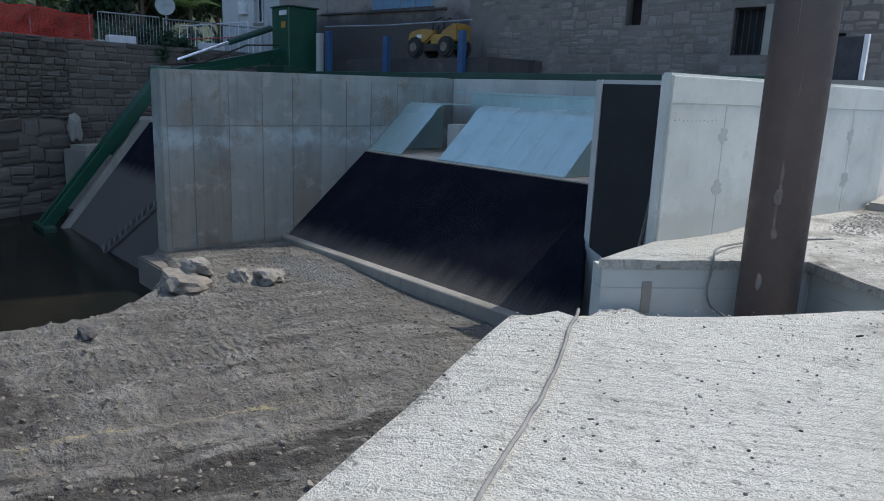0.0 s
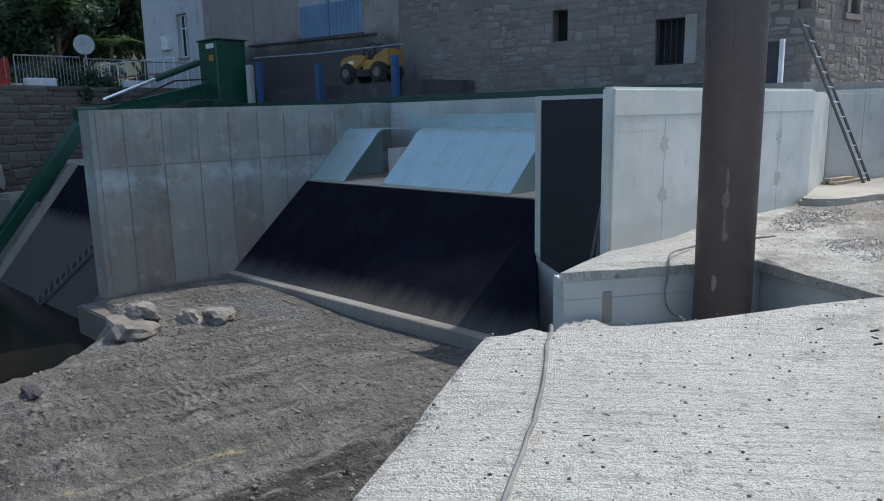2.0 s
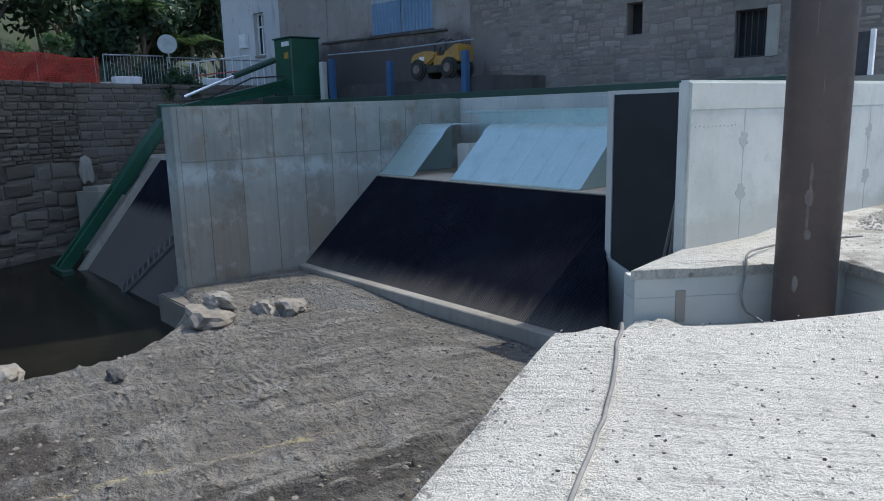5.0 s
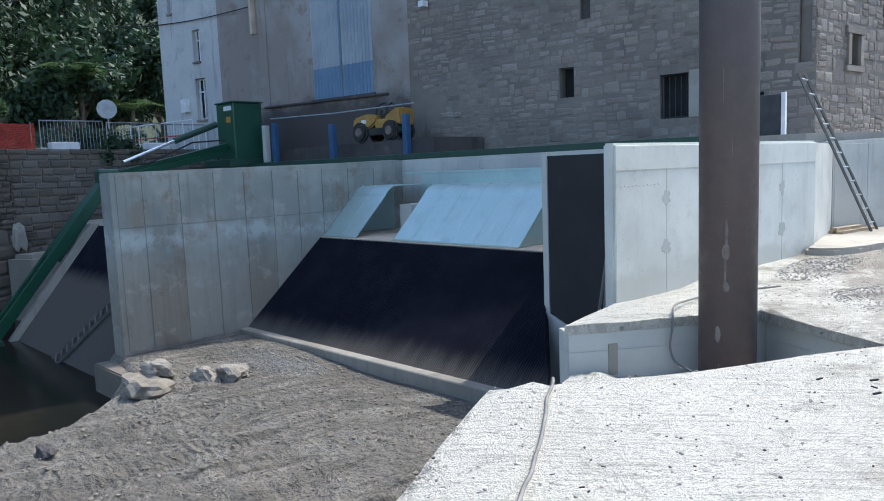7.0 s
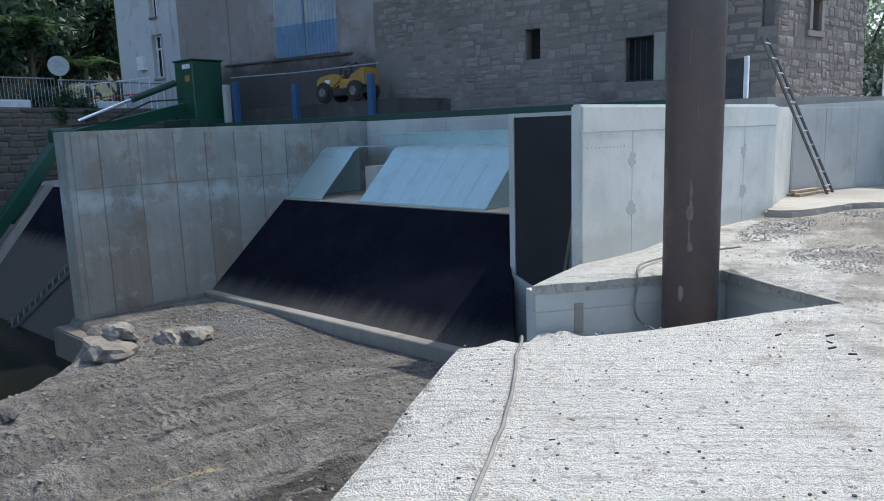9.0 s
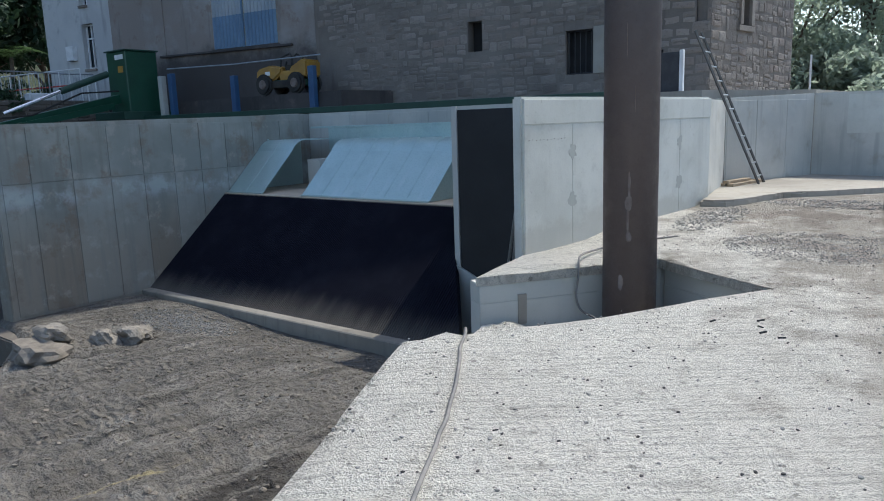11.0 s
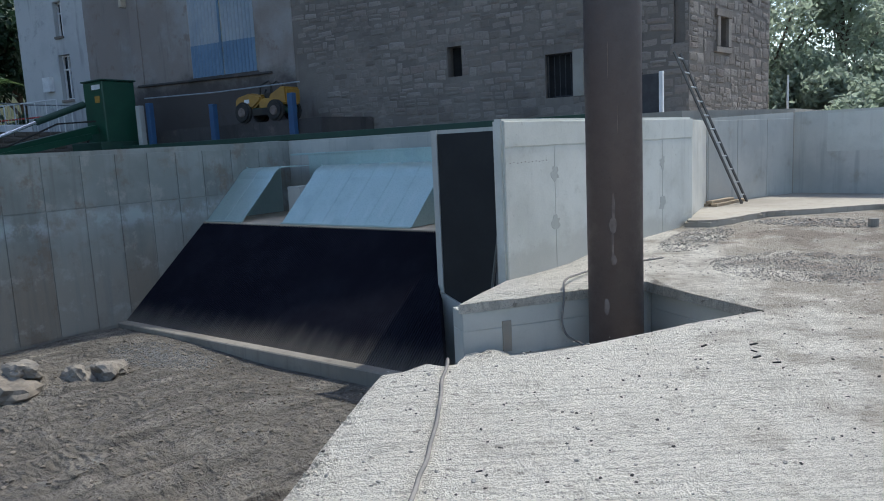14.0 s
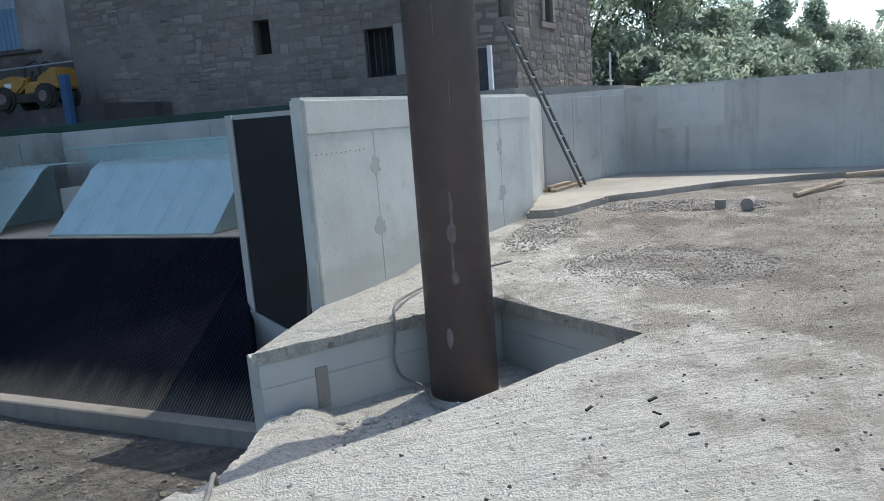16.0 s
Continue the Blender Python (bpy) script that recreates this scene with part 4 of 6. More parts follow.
def holed_wall(s0, s1, z0, z1, thick, holes, at, bm=None):
    """A wall with through openings; at(s, d, z) gives the place."""
    bm = bm or bmesh.new()
    ss = sorted({s0, s1, *[v for h in holes for v in h[:2] if s0 < v < s1]})
    zs = sorted({z0, z1, *[v for h in holes for v in h[2:] if z0 < v < z1]})
    grid = {}
    for i, (a, b) in enumerate(zip(ss, ss[1:])):
        for j, (c, d) in enumerate(zip(zs, zs[1:])):
            if not any(h[0] <= (a + b) / 2 <= h[1] and h[2] <= (c + d) / 2 <= h[3] for h in holes):
                grid[i, j] = (a, b, c, d)
    vc = {}

    def vert(s, d, z):
        k = (round(s, 4), round(d, 4), round(z, 4))
        if k not in vc:
            vc[k] = bm.verts.new(at(s, d, z))
        return vc[k]

    for (i, j), (a, b, c, d) in grid.items():
        bm.faces.new([vert(a, 0, c), vert(b, 0, c), vert(b, 0, d), vert(a, 0, d)])
        bm.faces.new([vert(a, -thick, c), vert(a, -thick, d), vert(b, -thick, d), vert(b, -thick, c)])
        for (di, dj), (p, q) in {(-1, 0): ((a, c), (a, d)), (1, 0): ((b, d), (b, c)), (0, -1): ((b, c), (a, c)), (0, 1): ((a, d), (b, d))}.items():
            if (i + di, j + dj) not in grid:
                bm.faces.new([vert(p[0], 0, p[1]), vert(q[0], 0, q[1]), vert(q[0], -thick, q[1]), vert(p[0], -thick, p[1])])
    return bm


# ---------- old stone building ----------
BC = Vector((-5.2, 18.85))
BU, BN = Vector((-0.992, -0.126)), Vector((0.126, -0.992))
BV, BR = Vector((0.150, 0.9887)), Vector((0.9887, -0.150))
# heights above the view are invented, set by the shadows they must cast
TOP, TOP_L, SHADE_WING = 12.8, 23.0, 6.1


def front(s, d, z):
    p = BC + BU * s + BN * d
    return Vector((p.x, p.y, z))


def flank(s, d, z):
    p = BC + BV * s + BR * d
    return Vector((p.x, p.y, z))


building = empty("stone_building", (-10, 19, 2.0), "tall old rubble-stone mill building in the shade", "building")
W1, W2, W3, W4, DOOR = (6.38, 6.86, 3.59, 4.46), (3.03, 3.81, 2.75, 3.93), (5.83, 6.15, 5.76, 6.9), (0.10, 0.36, 3.85, 6.2), (14.26, 17.4, 4.45, 9.2)
W5 = (1.15, 1.9, 2.1, 3.25)
HOLES = (W1, W2, W3, W4, W5, DOOR)
wall_f = part("wall", holed_wall(0.0, 12.6, 1.9, TOP, 0.55, HOLES, front), MORTAR, building)
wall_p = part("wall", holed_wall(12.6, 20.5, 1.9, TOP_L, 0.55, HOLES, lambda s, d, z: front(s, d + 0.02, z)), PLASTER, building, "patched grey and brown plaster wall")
FW = ((1.7, 2.22, 3.85, 4.62), (3.6, 3.95, 5.2, 6.6))
wall_r = part("wall", holed_wall(0.02, 5.3, 0.0, TOP, 0.5, FW, flank), MORTAR, building)
# dark sheets set in the openings, their colour standing in for unlit depth
for nm, at, (a, b, c, d), m, th in (("opening_back", front, W1, DARK, 0.4), ("opening_back", front, W2, DARK, 0.3), ("opening_back", front, W3, DARK_MOTTLED, 0.12), ("opening_back", front, W4, DARK_MOTTLED, 0.12), ("opening_back", front, W5, DARK, 0.25), ("opening_back", flank, FW[0], DARK_MOTTLED, 0.2), ("opening_back", flank, FW[1], DARK, 0.2)):
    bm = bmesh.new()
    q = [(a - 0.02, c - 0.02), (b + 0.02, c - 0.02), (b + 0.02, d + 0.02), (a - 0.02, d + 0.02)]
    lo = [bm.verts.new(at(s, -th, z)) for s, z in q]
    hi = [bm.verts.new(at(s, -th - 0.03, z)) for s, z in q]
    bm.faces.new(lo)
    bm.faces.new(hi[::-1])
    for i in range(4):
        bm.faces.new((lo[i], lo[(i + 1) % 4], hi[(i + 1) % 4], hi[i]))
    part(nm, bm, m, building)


def barred_window(rect, bars, at, depth, label):
    a, b, c, d = rect
    win = part("window", tube([at(a + 0.03, -depth, c + 0.03), at(b - 0.03, -depth, c + 0.03), at(b - 0.03, -depth, d - 0.03), at(a + 0.03, -depth, d - 0.03), at(a + 0.03, -depth, c + 0.03)], 0.022, 6), IRON, building, label)
    for i in range(bars):
        s = a + (b - a) * (i + 0.5) / bars
        part("window_bar", tube([at(s, -depth, c), at(s, -depth, d)], 0.012, 6), IRON, win)


barred_window(W2, 5, front, 0.12, "barred dark window opening")
# dressed stone surrounds
def surround(rect, at, w, proud, lintel):
    a, b, c, d = rect
    for s0, s1, z0, z1 in ((a - w, a, c, d), (b, b + w, c, d), (a - w - 0.06, b + w + 0.06, d, d + lintel), (a - w - 0.06, b + w + 0.06, c - lintel * 0.8, c)):
        bm = bmesh.new()
        q = [(s0, z0 + 0.01), (s1, z0 + 0.01), (s1, z1 - 0.01), (s0, z1 - 0.01)]
        lo = [bm.verts.new(at(s, -0.02, z)) for s, z in q]
        hi = [bm.verts.new(at(s, proud, z)) for s, z in q]
        bm.faces.new(lo)
        bm.faces.new(hi[::-1])
        for i in range(4):
            bm.faces.new((lo[i], lo[(i + 1) % 4], hi[(i + 1) % 4], hi[i]))
        part("dressed_stone", bm, STONE, building)


part("dressed_jamb", beam(front(2.86, 0.0, 2.75), front(2.86, 0.0, 3.98), 0.07, 0.3), CONCRETE_D, building)
surround(FW[0], flank, 0.16, 0.08, 0.2)
# big corrugated door, blue below and bleached above
door = empty("door", front(15.8, 0, 4.45), "", "")
door.parent = building
door.matrix_parent_inverse = building.matrix_basis.inverted()


def corrugated(s0, s1, z0, z1, d, step=0.17, amp=0.03):
    bm, row = bmesh.new(), []
    n = round((s1 - s0) / step) * 2
    for i in range(n + 1):
        s = s0 + (s1 - s0) * i / n
        k = d + (amp if i % 2 else -amp)
        row.append((bm.verts.new(front(s, k, z0)), bm.verts.new(front(s, k, z1)), bm.verts.new(front(s, k - 0.02, z0)), bm.verts.new(front(s, k - 0.02, z1))))
    for a, b in zip(row, row[1:]):
        bm.faces.new((a[0], b[0], b[1], a[1]))
        bm.faces.new((a[2], a[3], b[3], b[2]))
    return bm


for s0, s1 in ((14.28, 15.80), (15.86, 17.38)):
    part("lower_sheet", corrugated(s0, s1, 4.47, 5.6, 0.06), DOORBLUE, door, "dull blue corrugated sheet")
    part("upper_sheet", corrugated(s0, s1, 5.6, 9.2, 0.05), DOORPALE, door, "bleached corrugated sheet")
part("door_frame", beam(front(14.2, 0.05, 4.42), front(17.45, 0.05, 4.42), 0.08, 0.1), DARK_MOTTLED, door)
part("door_frame", beam(front(15.83, 0.07, 4.45), front(15.83, 0.07, 9.2), 0.06, 0.06), DOORBLUE, door)
# ledge beam under the door
part("ledge_beam", beam(front(13.6, 0.07, 4.36), front(20.3, 0.07, 4.42), 0.12, 0.07), DARK_MOTTLED, building)
part("corner_quoin", prism([tuple(front(20.0, 0.06, 0).xy), tuple(front(20.55, 0.06, 0).xy), tuple(front(20.55, -0.3, 0).xy), tuple(front(20.0, -0.3, 0).xy)], 4.4, TOP_L), PLASTER, building)
part("cream_panel", prism([tuple(front(20.62, 0.25, 0).xy), tuple(front(20.75, 0.25, 0).xy), tuple(front(20.75, 0.0, 0).xy), tuple(front(20.62, 0.0, 0).xy)], 7.4, 9.6), BOARD, building)
part("wall_lamp", box(-0.12, 0.12, -0.12, 0.12, -0.1, 0.1, 0.02, Matrix.Translation(front(11.75, 0.2, 7.1))), WHITE, building)
part("roof", prism([tuple(front(-0.15, 0.15, 0).xy), tuple(flank(5.5, 0.15, 0).xy), tuple(front(12.6, -6.5, 0).xy), tuple(front(12.6, 0.15, 0).xy)], TOP, TOP + 0.2), DARK_MOTTLED, building)
# unseen upper block, added only to keep the divider wall in shadow
part("wall", prism([tuple(front(SHADE_WING, 0, 0).xy), tuple(front(12.59, 0, 0).xy), tuple(front(12.59, -6.0, 0).xy), tuple(front(SHADE_WING, -6.0, 0).xy)], TOP + 0.21, TOP_L), MORTAR, building)
part("roof", prism([tuple(front(12.6, 0.2, 0).xy), tuple(front(12.6, -8.5, 0).xy), tuple(front(20.5, -9, 0).xy), tuple(front(20.6, 0.2, 0).xy)], TOP_L + 0.01, TOP_L + 0.3), DARK_MOTTLED, building)
part("wall", prism([tuple(front(12.6, 0, 0).xy), tuple(front(12.6, -8.5, 0).xy), tuple(front(13.1, -8.5, 0).xy), tuple(front(13.1, -0.5, 0).xy)], TOP - 0.5, TOP_L), PLASTER, building)
part("wall", prism([tuple(flank(5.3, 0, 0).xy), tuple(flank(5.3, -0.5, 0).xy), tuple(front(20.4, -9, 0).xy), tuple(front(20.5, -9.3, 0).xy)], 0, TOP), MORTAR, building)
smeshes = stone_meshes(STONE)
rects = courses(0.0, 13.6, 2.0, 7.6, (0.16, 0.34), (0.16, 0.6), 5, HOLES, lambda s, z: s < 11.7 + max(0.0, (z - 4.2)) * 0.6 + 0.3 * math.sin(z * 3), 0.8)
rects.sort(key=lambda q: q[0] + 0.6 * abs(q[1] - 3.5))
lay_stones(wall_f, rects, smeshes, front(0, -0.02, 0), BU, BN, 0.034, 300, 11, 0.02)
rects = courses(0.0, 5.3, 1.7, 6.8, (0.14, 0.34), (0.15, 0.5), 9, FW, None, 0.8)
lay_stones(wall_r, rects, smeshes, flank(0, -0.014, 0), BV, BR, 0.036, 260, 12, 0.015)

# ---------- white house ----------
house = empty("white_house", front(24, 0, 2.8), "white rendered house joined to the mill", "house")
HW = ((24.75, 25.5, 4.3, 6.15), (24.95, 25.5, 6.9, 8.3), (26.9, 27.3, 9.3, 10.4))
hat = lambda s, d, z: front(s, d - 0.25, z)
# house walls run up unseen to 22 m to shade the river wall
part("wall", holed_wall(23.55, 28.1, 2.4, 22.0, 0.4, HW, hat), WHITEWASH, house)
part("wall", prism([tuple(hat(20.6, -0.05, 0).xy), tuple(hat(23.55, 0.02, 0).xy), tuple(hat(23.55, -0.5, 0).xy), tuple(hat(20.6, -0.5, 0).xy)], 2.4, 22.0), PLASTER, house, "grey patched plaster strip")
part("wall", prism([tuple(hat(28.1, 0, 0).xy), tuple(hat(28.1, -8, 0).xy), tuple(hat(27.7, -8, 0).xy), tuple(hat(27.7, -0.4, 0).xy)], 2.4, 22.0), WHITEWASH, house)
part("roof", prism([tuple(hat(20.5, 0.4, 0).xy), tuple(hat(29, 0.4, 0).xy), tuple(hat(29, -8, 0).xy), tuple(hat(20.5, -8, 0).xy)], 22.0, 22.3), DARK_MOTTLED, house)
for i, (a, b, c, d) in enumerate(HW):
    win = part("window", beam(hat(a, 0.02, c - 0.05), hat(b, 0.02, c - 0.05), 0.12, 0.1), STONE, house)
    part("pane", prism([tuple(hat(a, -0.25, 0).xy), tuple(hat(b, -0.25, 0).xy), tuple(hat(b, -0.28, 0).xy), tuple(hat(a, -0.28, 0).xy)], c, d), GLASS, win)
    for s in (a + 0.05, (a + b) / 2, b - 0.05):
        part("frame_bar", beam(hat(s, -0.2, c), hat(s, -0.2, d), 0.06, 0.07), WHITE, win)
    for z in (c + 0.04, c + (d - c) * 0.68, d - 0.04):
        part("frame_bar", beam(hat(a, -0.2, z), hat(b, -0.2, z), 0.06, 0.06), WHITE, win)
part("meter_box", prism([tuple(hat(26.0, 0.2, 0).xy), tuple(hat(26.5, 0.2, 0).xy), tuple(hat(26.5, 0, 0).xy), tuple(hat(26.0, 0, 0).xy)], 4.7, 5.3), WHITE, house)
rl = empty("balcony_rail", front(26, 1.2, 2.86), "thin white and red steel railing before the house", "railing")
for z in (3.5, 4.1):
    part("rail_bar", tube([front(23.2, 1.6, z), front(28.8, 1.6, z)], 0.03, 6), WHITE if z > 4 else RED, rl)
for i in range(9):
    part("rail_post", tube([front(23.2 + i * 0.7, 1.6, 2.6), front(23.2 + i * 0.7, 1.6, 4.1)], 0.022, 6), WHITE, rl)

# ---------- river retaining wall ----------
P0, P1, P2 = Vector((-22.2, -1.0)), Vector((-26.55, 7.0)), Vector((-27.6, 14.6))
rw = part("wall_river", prism([tuple(P0), tuple(P1), tuple(P1 + Vector((-0.7, 0))), tuple(P0 + Vector((-0.7, -0.3)))], -3.6, 2.78), MORTAR)
tagged(rw, "old river wall of coursed blocks over large rough boulders", "wall", kind="structure")
d1 = (P1 - P0).normalized()
n1 = Vector((d1.y, -d1.x))
L1 = (P1 - P0).length
wm = stone_meshes(STONE_W, 10, 21)
rects = courses(3.0, L1, 0.35, 2.86, (0.16, 0.27), (0.28, 0.6), 31) + courses(3.0, L1, -3.3, 0.35, (0.35, 0.62), (0.5, 1.15), 32, wild=0.9)
rects.sort(key=lambda q: -q[0])
lay_stones(rw, rects, wm, (P0.x, P0.y, 0), d1, n1, 0.085, 300, 33, 0.022)
rw2 = part("wall_river_return", prism([tuple(P1), tuple(P2), tuple(P2 + Vector((-0.7, 0))), tuple(P1 + Vector((-0.7, 0)))], -3.6, 2.80), MORTAR)
tagged(rw2, "dark earthy return of the river wall", "wall", kind="structure")
d2 = (P2 - P1).normalized()
n2 = Vector((d2.y, -d2.x))
rects = courses(0.0, (P2 - P1).length, 1.7, 2.84, (0.2, 0.3), (0.35, 0.8), 41) + courses(0.0, (P2 - P1).length, -3.2, 1.7, (0.2, 0.42), (0.3, 0.8), 42)
lay_stones(rw2, rects, stone_meshes(STONE_D, 6, 22), (P1.x, P1.y, 0), d2, n2, 0.06, 0, 43, 0.02)
but = part("buttress", prism([(-26.2, 6.6), (-25.2, 7.0), (-25.4, 8.4), (-26.6, 8.0)], -3.4, -0.65, bevel=0.15), CONCRETE_D)
tagged(but, "rough concrete stump at the corner of the river wall", "buttress", kind="structure")
spill = part("mortar_spill", rough_rock((0.10, 0.22, 0.5), 5), CONCRETE_D)
spill.location = (-26.35, 7.05, -0.1)
tagged(spill, "pale hardened mortar spill on the stump", "mortar")

# ---------- trash rake ----------
rake = empty("trash_rake", (-24.4, 14.3, 2.1), "green hydraulic trash rake parked on its rail, arm lowered", "machine")
cab = part("cabinet", box(-24.75, -23.5, 13.7, 14.9, 2.1, 4.38, 0.04), GREEN, rake)
part("nameplate", box(-24.15, -23.62, 13.68, 13.70, 4.1, 4.26), WHITE, cab, "white maker plate")
part("warning_plate", box(-24.0, -23.7, 13.68, 13.70, 3.65, 3.87), YELLOW, cab, "small yellow warning plate")
part("cabinet_lid", box(-24.8, -23.45, 13.65, 14.95, 4.38, 4.43, 0.01), GREEN_D, cab)
part("chassis", box(-25.4, -23.4, 13.4, 15.4, 2.02, 2.3, 0.03), GREEN_D, rake)
part("grab_rail", tube([(-25.5, 13.6, 2.5), (-25.5, 13.6, 3.5), (-25.35, 13.6, 3.5)], 0.025, 6), WHITE, rake)
part("grab_rail", tube([(-25.5, 13.3, 2.4), (-25.5, 13.3, 3.3), (-25.35, 13.3, 3.3)], 0.025, 6), WHITE, rake)
E1, F1, S1 = Vector((-23.0, 8.85, 1.75)), Vector((-22.7, 5.1, -3.0)), Vector((-24.0, 13.6, 2.75))
arm = part("boom", beam(S1, E1, 0.22, 0.3), GREEN, rake)
part("boom_plate", beam(S1 + Vector((0.2, -0.3, -0.25)), E1 + Vector((0.2, 0.8, 0.1)), 0.05, 0.2), GREEN, rake)
part("elbow", box(-0.2, 0.2, -0.35, 0.35, -0.28, 0.28, 0.08, Matrix.Translation(E1)), GREEN, rake)
for dx in (-0.22, 0.22):
    part("stick", beam(E1 + Vector((dx, 0, 0)), F1 + Vector((dx, 0, 0.25)), 0.13, 0.30), GREEN, rake)
for k in range(5):
    p = E1.lerp(F1, 0.15 + 0.18 * k)
    part("stick_brace", beam(p + Vector((-0.22, 0, 0)), p + Vector((0.22, 0, 0)), 0.08, 0.1), GREEN_D, rake)
part("stick_box", beam(E1, E1.lerp(F1, 0.5), 0.40, 0.36), GREEN, rake)
part("rake_head", beam(F1 + Vector((-0.7, 0, 0.15)), F1 + Vector((0.7, 0, 0.15)), 0.35, 0.3), GREEN_D, rake)
for k in range(9):
    part("tine", beam(F1 + Vector((-0.65 + 0.16 * k, 0, 0.1)), F1 + Vector((-0.65 + 0.16 * k, -0.35, -0.05)), 0.04, 0.05), STEEL, rake)
cyl = part("cylinder", tube([(-23.5, 13.0, 3.55), (-23.3, 11.3, 2.95)], 0.11, 12), GREEN_D, rake)
part("piston_rod", tube([(-23.3, 11.3, 2.95), (-23.05, 9.4, 2.25)], 0.055, 10), CHROME, cyl, "bright chrome rod")
part("hose", tube([(-23.6, 13.4, 3.0), (-23.4, 12.0, 2.9), (-23.2, 10.3, 2.2), (-23.0, 9.2, 2.1)], 0.03, 6), TYRE, rake)

# ---------- blue posts and dumper ----------
posts = empty("post_rail", (-19, 15.2, 2.0), "blue steel posts with a thin top cable on the terrace", "railing")
for x, y, h in ((-22.4, 14.72, 3.55), (-19.38, 15.08, 3.3), (-16.06, 15.47, 3.4)):
    part("post", box(x - 0.11, x + 0.11, y - 0.09, y + 0.09, 2.0, h, 0.015), BLUE, posts)
    part("base_plate", box(x - 0.22, x + 0.22, y - 0.2, y + 0.2, 2.0, 2.06, 0.01), BLUE, posts)
part("cable", tube([(-22.6, 14.7, 3.72), (-19.3, 15.08, 3.66), (-15.7, 15.5, 3.70)], 0.022, 6), STEEL, posts)
gp = part("gatepost", box(-23.1, -22.86, 14.6, 14.8, 2.0, 3.5, 0.02), CONCRETE)
tagged(gp, "short concrete post on the terrace", "post")


def wheel(r, w, m):
    bm = bmesh.new()
    bmesh.ops.create_cone(bm, cap_ends=True, segments=20, radius1=r, radius2=r, depth=w, matrix=m @ Matrix.Rotation(radians(90), 4, "X"))
    bmesh.ops.bevel(bm, geom=[e for e in bm.edges if len(e.link_faces) == 2 and any(len(f.verts) > 4 for f in e.link_faces)], offset=r * 0.16, segments=2, affect="EDGES")
    return bm


dump = empty("site_dumper", (-17.55, 16.0, 2.62), "small yellow site dumper parked on the platform", "vehicle")
DM = Matrix.Translation((-17.75, 16.0, 2.62)) @ Matrix.Rotation(radians(7), 4, "Z") @ Matrix.Scale(0.84, 4)
part("chassis", box(-1.15, 1.1, -0.42, 0.42, 0.3, 0.55, 0.04, DM), GREEN_D, dump, "dark steel frame")
bm = bmesh.new()
vs = [(-1.30, -0.48, 0.62), (-0.35, -0.48, 0.52), (0.05, -0.48, 0.78), (0.12, -0.48, 1.00), (-0.5, -0.48, 1.12), (-1.22, -0.48, 0.98)]
a = [bm.verts.new(DM @ Vector(v)) for v in vs]
b = [bm.verts.new(DM @ Vector((v[0], 0.48, v[2]))) for v in vs]
bm.faces.new(a)
bm.faces.new(b[::-1])
for i in range(6):
    bm.faces.new((a[i], b[i], b[(i + 1) % 6], a[(i + 1) % 6]))
bmesh.ops.bevel(bm, geom=bm.edges[:], offset=0.06, segments=3, affect="EDGES")
part("skip", bm, YELLOW, dump)
part("badge", box(-0.75, -0.5, -0.495, -0.478, 0.74, 0.88, 0.0, DM), WHITE, dump, "small pale badge")
part("side_tank", box(-0.1, 0.5, -0.42, 0.42, 0.5, 0.88, 0.05, DM), YELLOW, dump)
bm = bmesh.new()
vs = [(0.42, -0.42, 0.55), (1.28, -0.42, 0.62), (1.28, -0.42, 1.22), (1.05, -0.42, 1.28), (0.42, -0.42, 0.98)]
a = [bm.verts.new(DM @ Vector(v)) for v in vs]
b = [bm.verts.new(DM @ Vector((v[0], 0.42, v[2]))) for v in vs]
bm.faces.new(a)
bm.faces.new(b[::-1])
for i in range(5):
    bm.faces.new((a[i], b[i], b[(i + 1) % 5], a[(i + 1) % 5]))
bmesh.ops.bevel(bm, geom=bm.edges[:], offset=0.05, segments=2, affect="EDGES")
part("bonnet", bm, YELLOW, dump)
part("skirt", box(-0.5, 0.45, -0.45, 0.45, 0.25, 0.52, 0.03, DM), TYRE, dump)
part("seat", box(0.05, 0.4, -0.25, 0.25, 0.85, 1.1, 0.04, DM), TYRE, dump)
part("steering_post", tube([DM @ Vector((-0.2, 0, 0.9)), DM @ Vector((-0.05, 0, 1.25))], 0.03, 6), TYRE, dump)
for y in (-0.32, 0.32):
    part("roll_bar", tube([DM @ Vector(v) for v in ((0.55, y, 0.9), (0.5, y, 1.4), (0.3, y * 0.6, 1.52), (-0.05, y * 0.9, 1.38), (-0.1, y, 0.95))], 0.03, 8), TYRE, dump)
for x in (-0.82, 0.78):
    for y in (-0.48, 0.48):
        wh = part("wheel", wheel(0.40, 0.26, DM @ Matrix.Translation((x, y, 0.40))), TYRE, dump)
        bm = bmesh.new()
        bmesh.ops.create_cone(bm, cap_ends=True, segments=14, radius1=0.19, radius2=0.15, depth=0.05, matrix=DM @ Matrix.Translation((x, y * 1.29, 0.40)) @ Matrix.Rotation(radians(90), 4, "X"))
        part("rim", bm, GROUT, wh)
# thin post beside the building
gpst = part("gauge_post", box(-4.875, -4.79, 15.7, 15.8, 2.0, 2.93, 0.01), WHITE)
tagged(gpst, "slim white steel post standing behind the parapet", "post")
brd = part("dark_panel", box(-5.75, -4.89, 15.74, 15.79, 2.02, 2.90, 0.01), IRON)
tagged(brd, "dark metal panel fixed beside the white post", "panel")

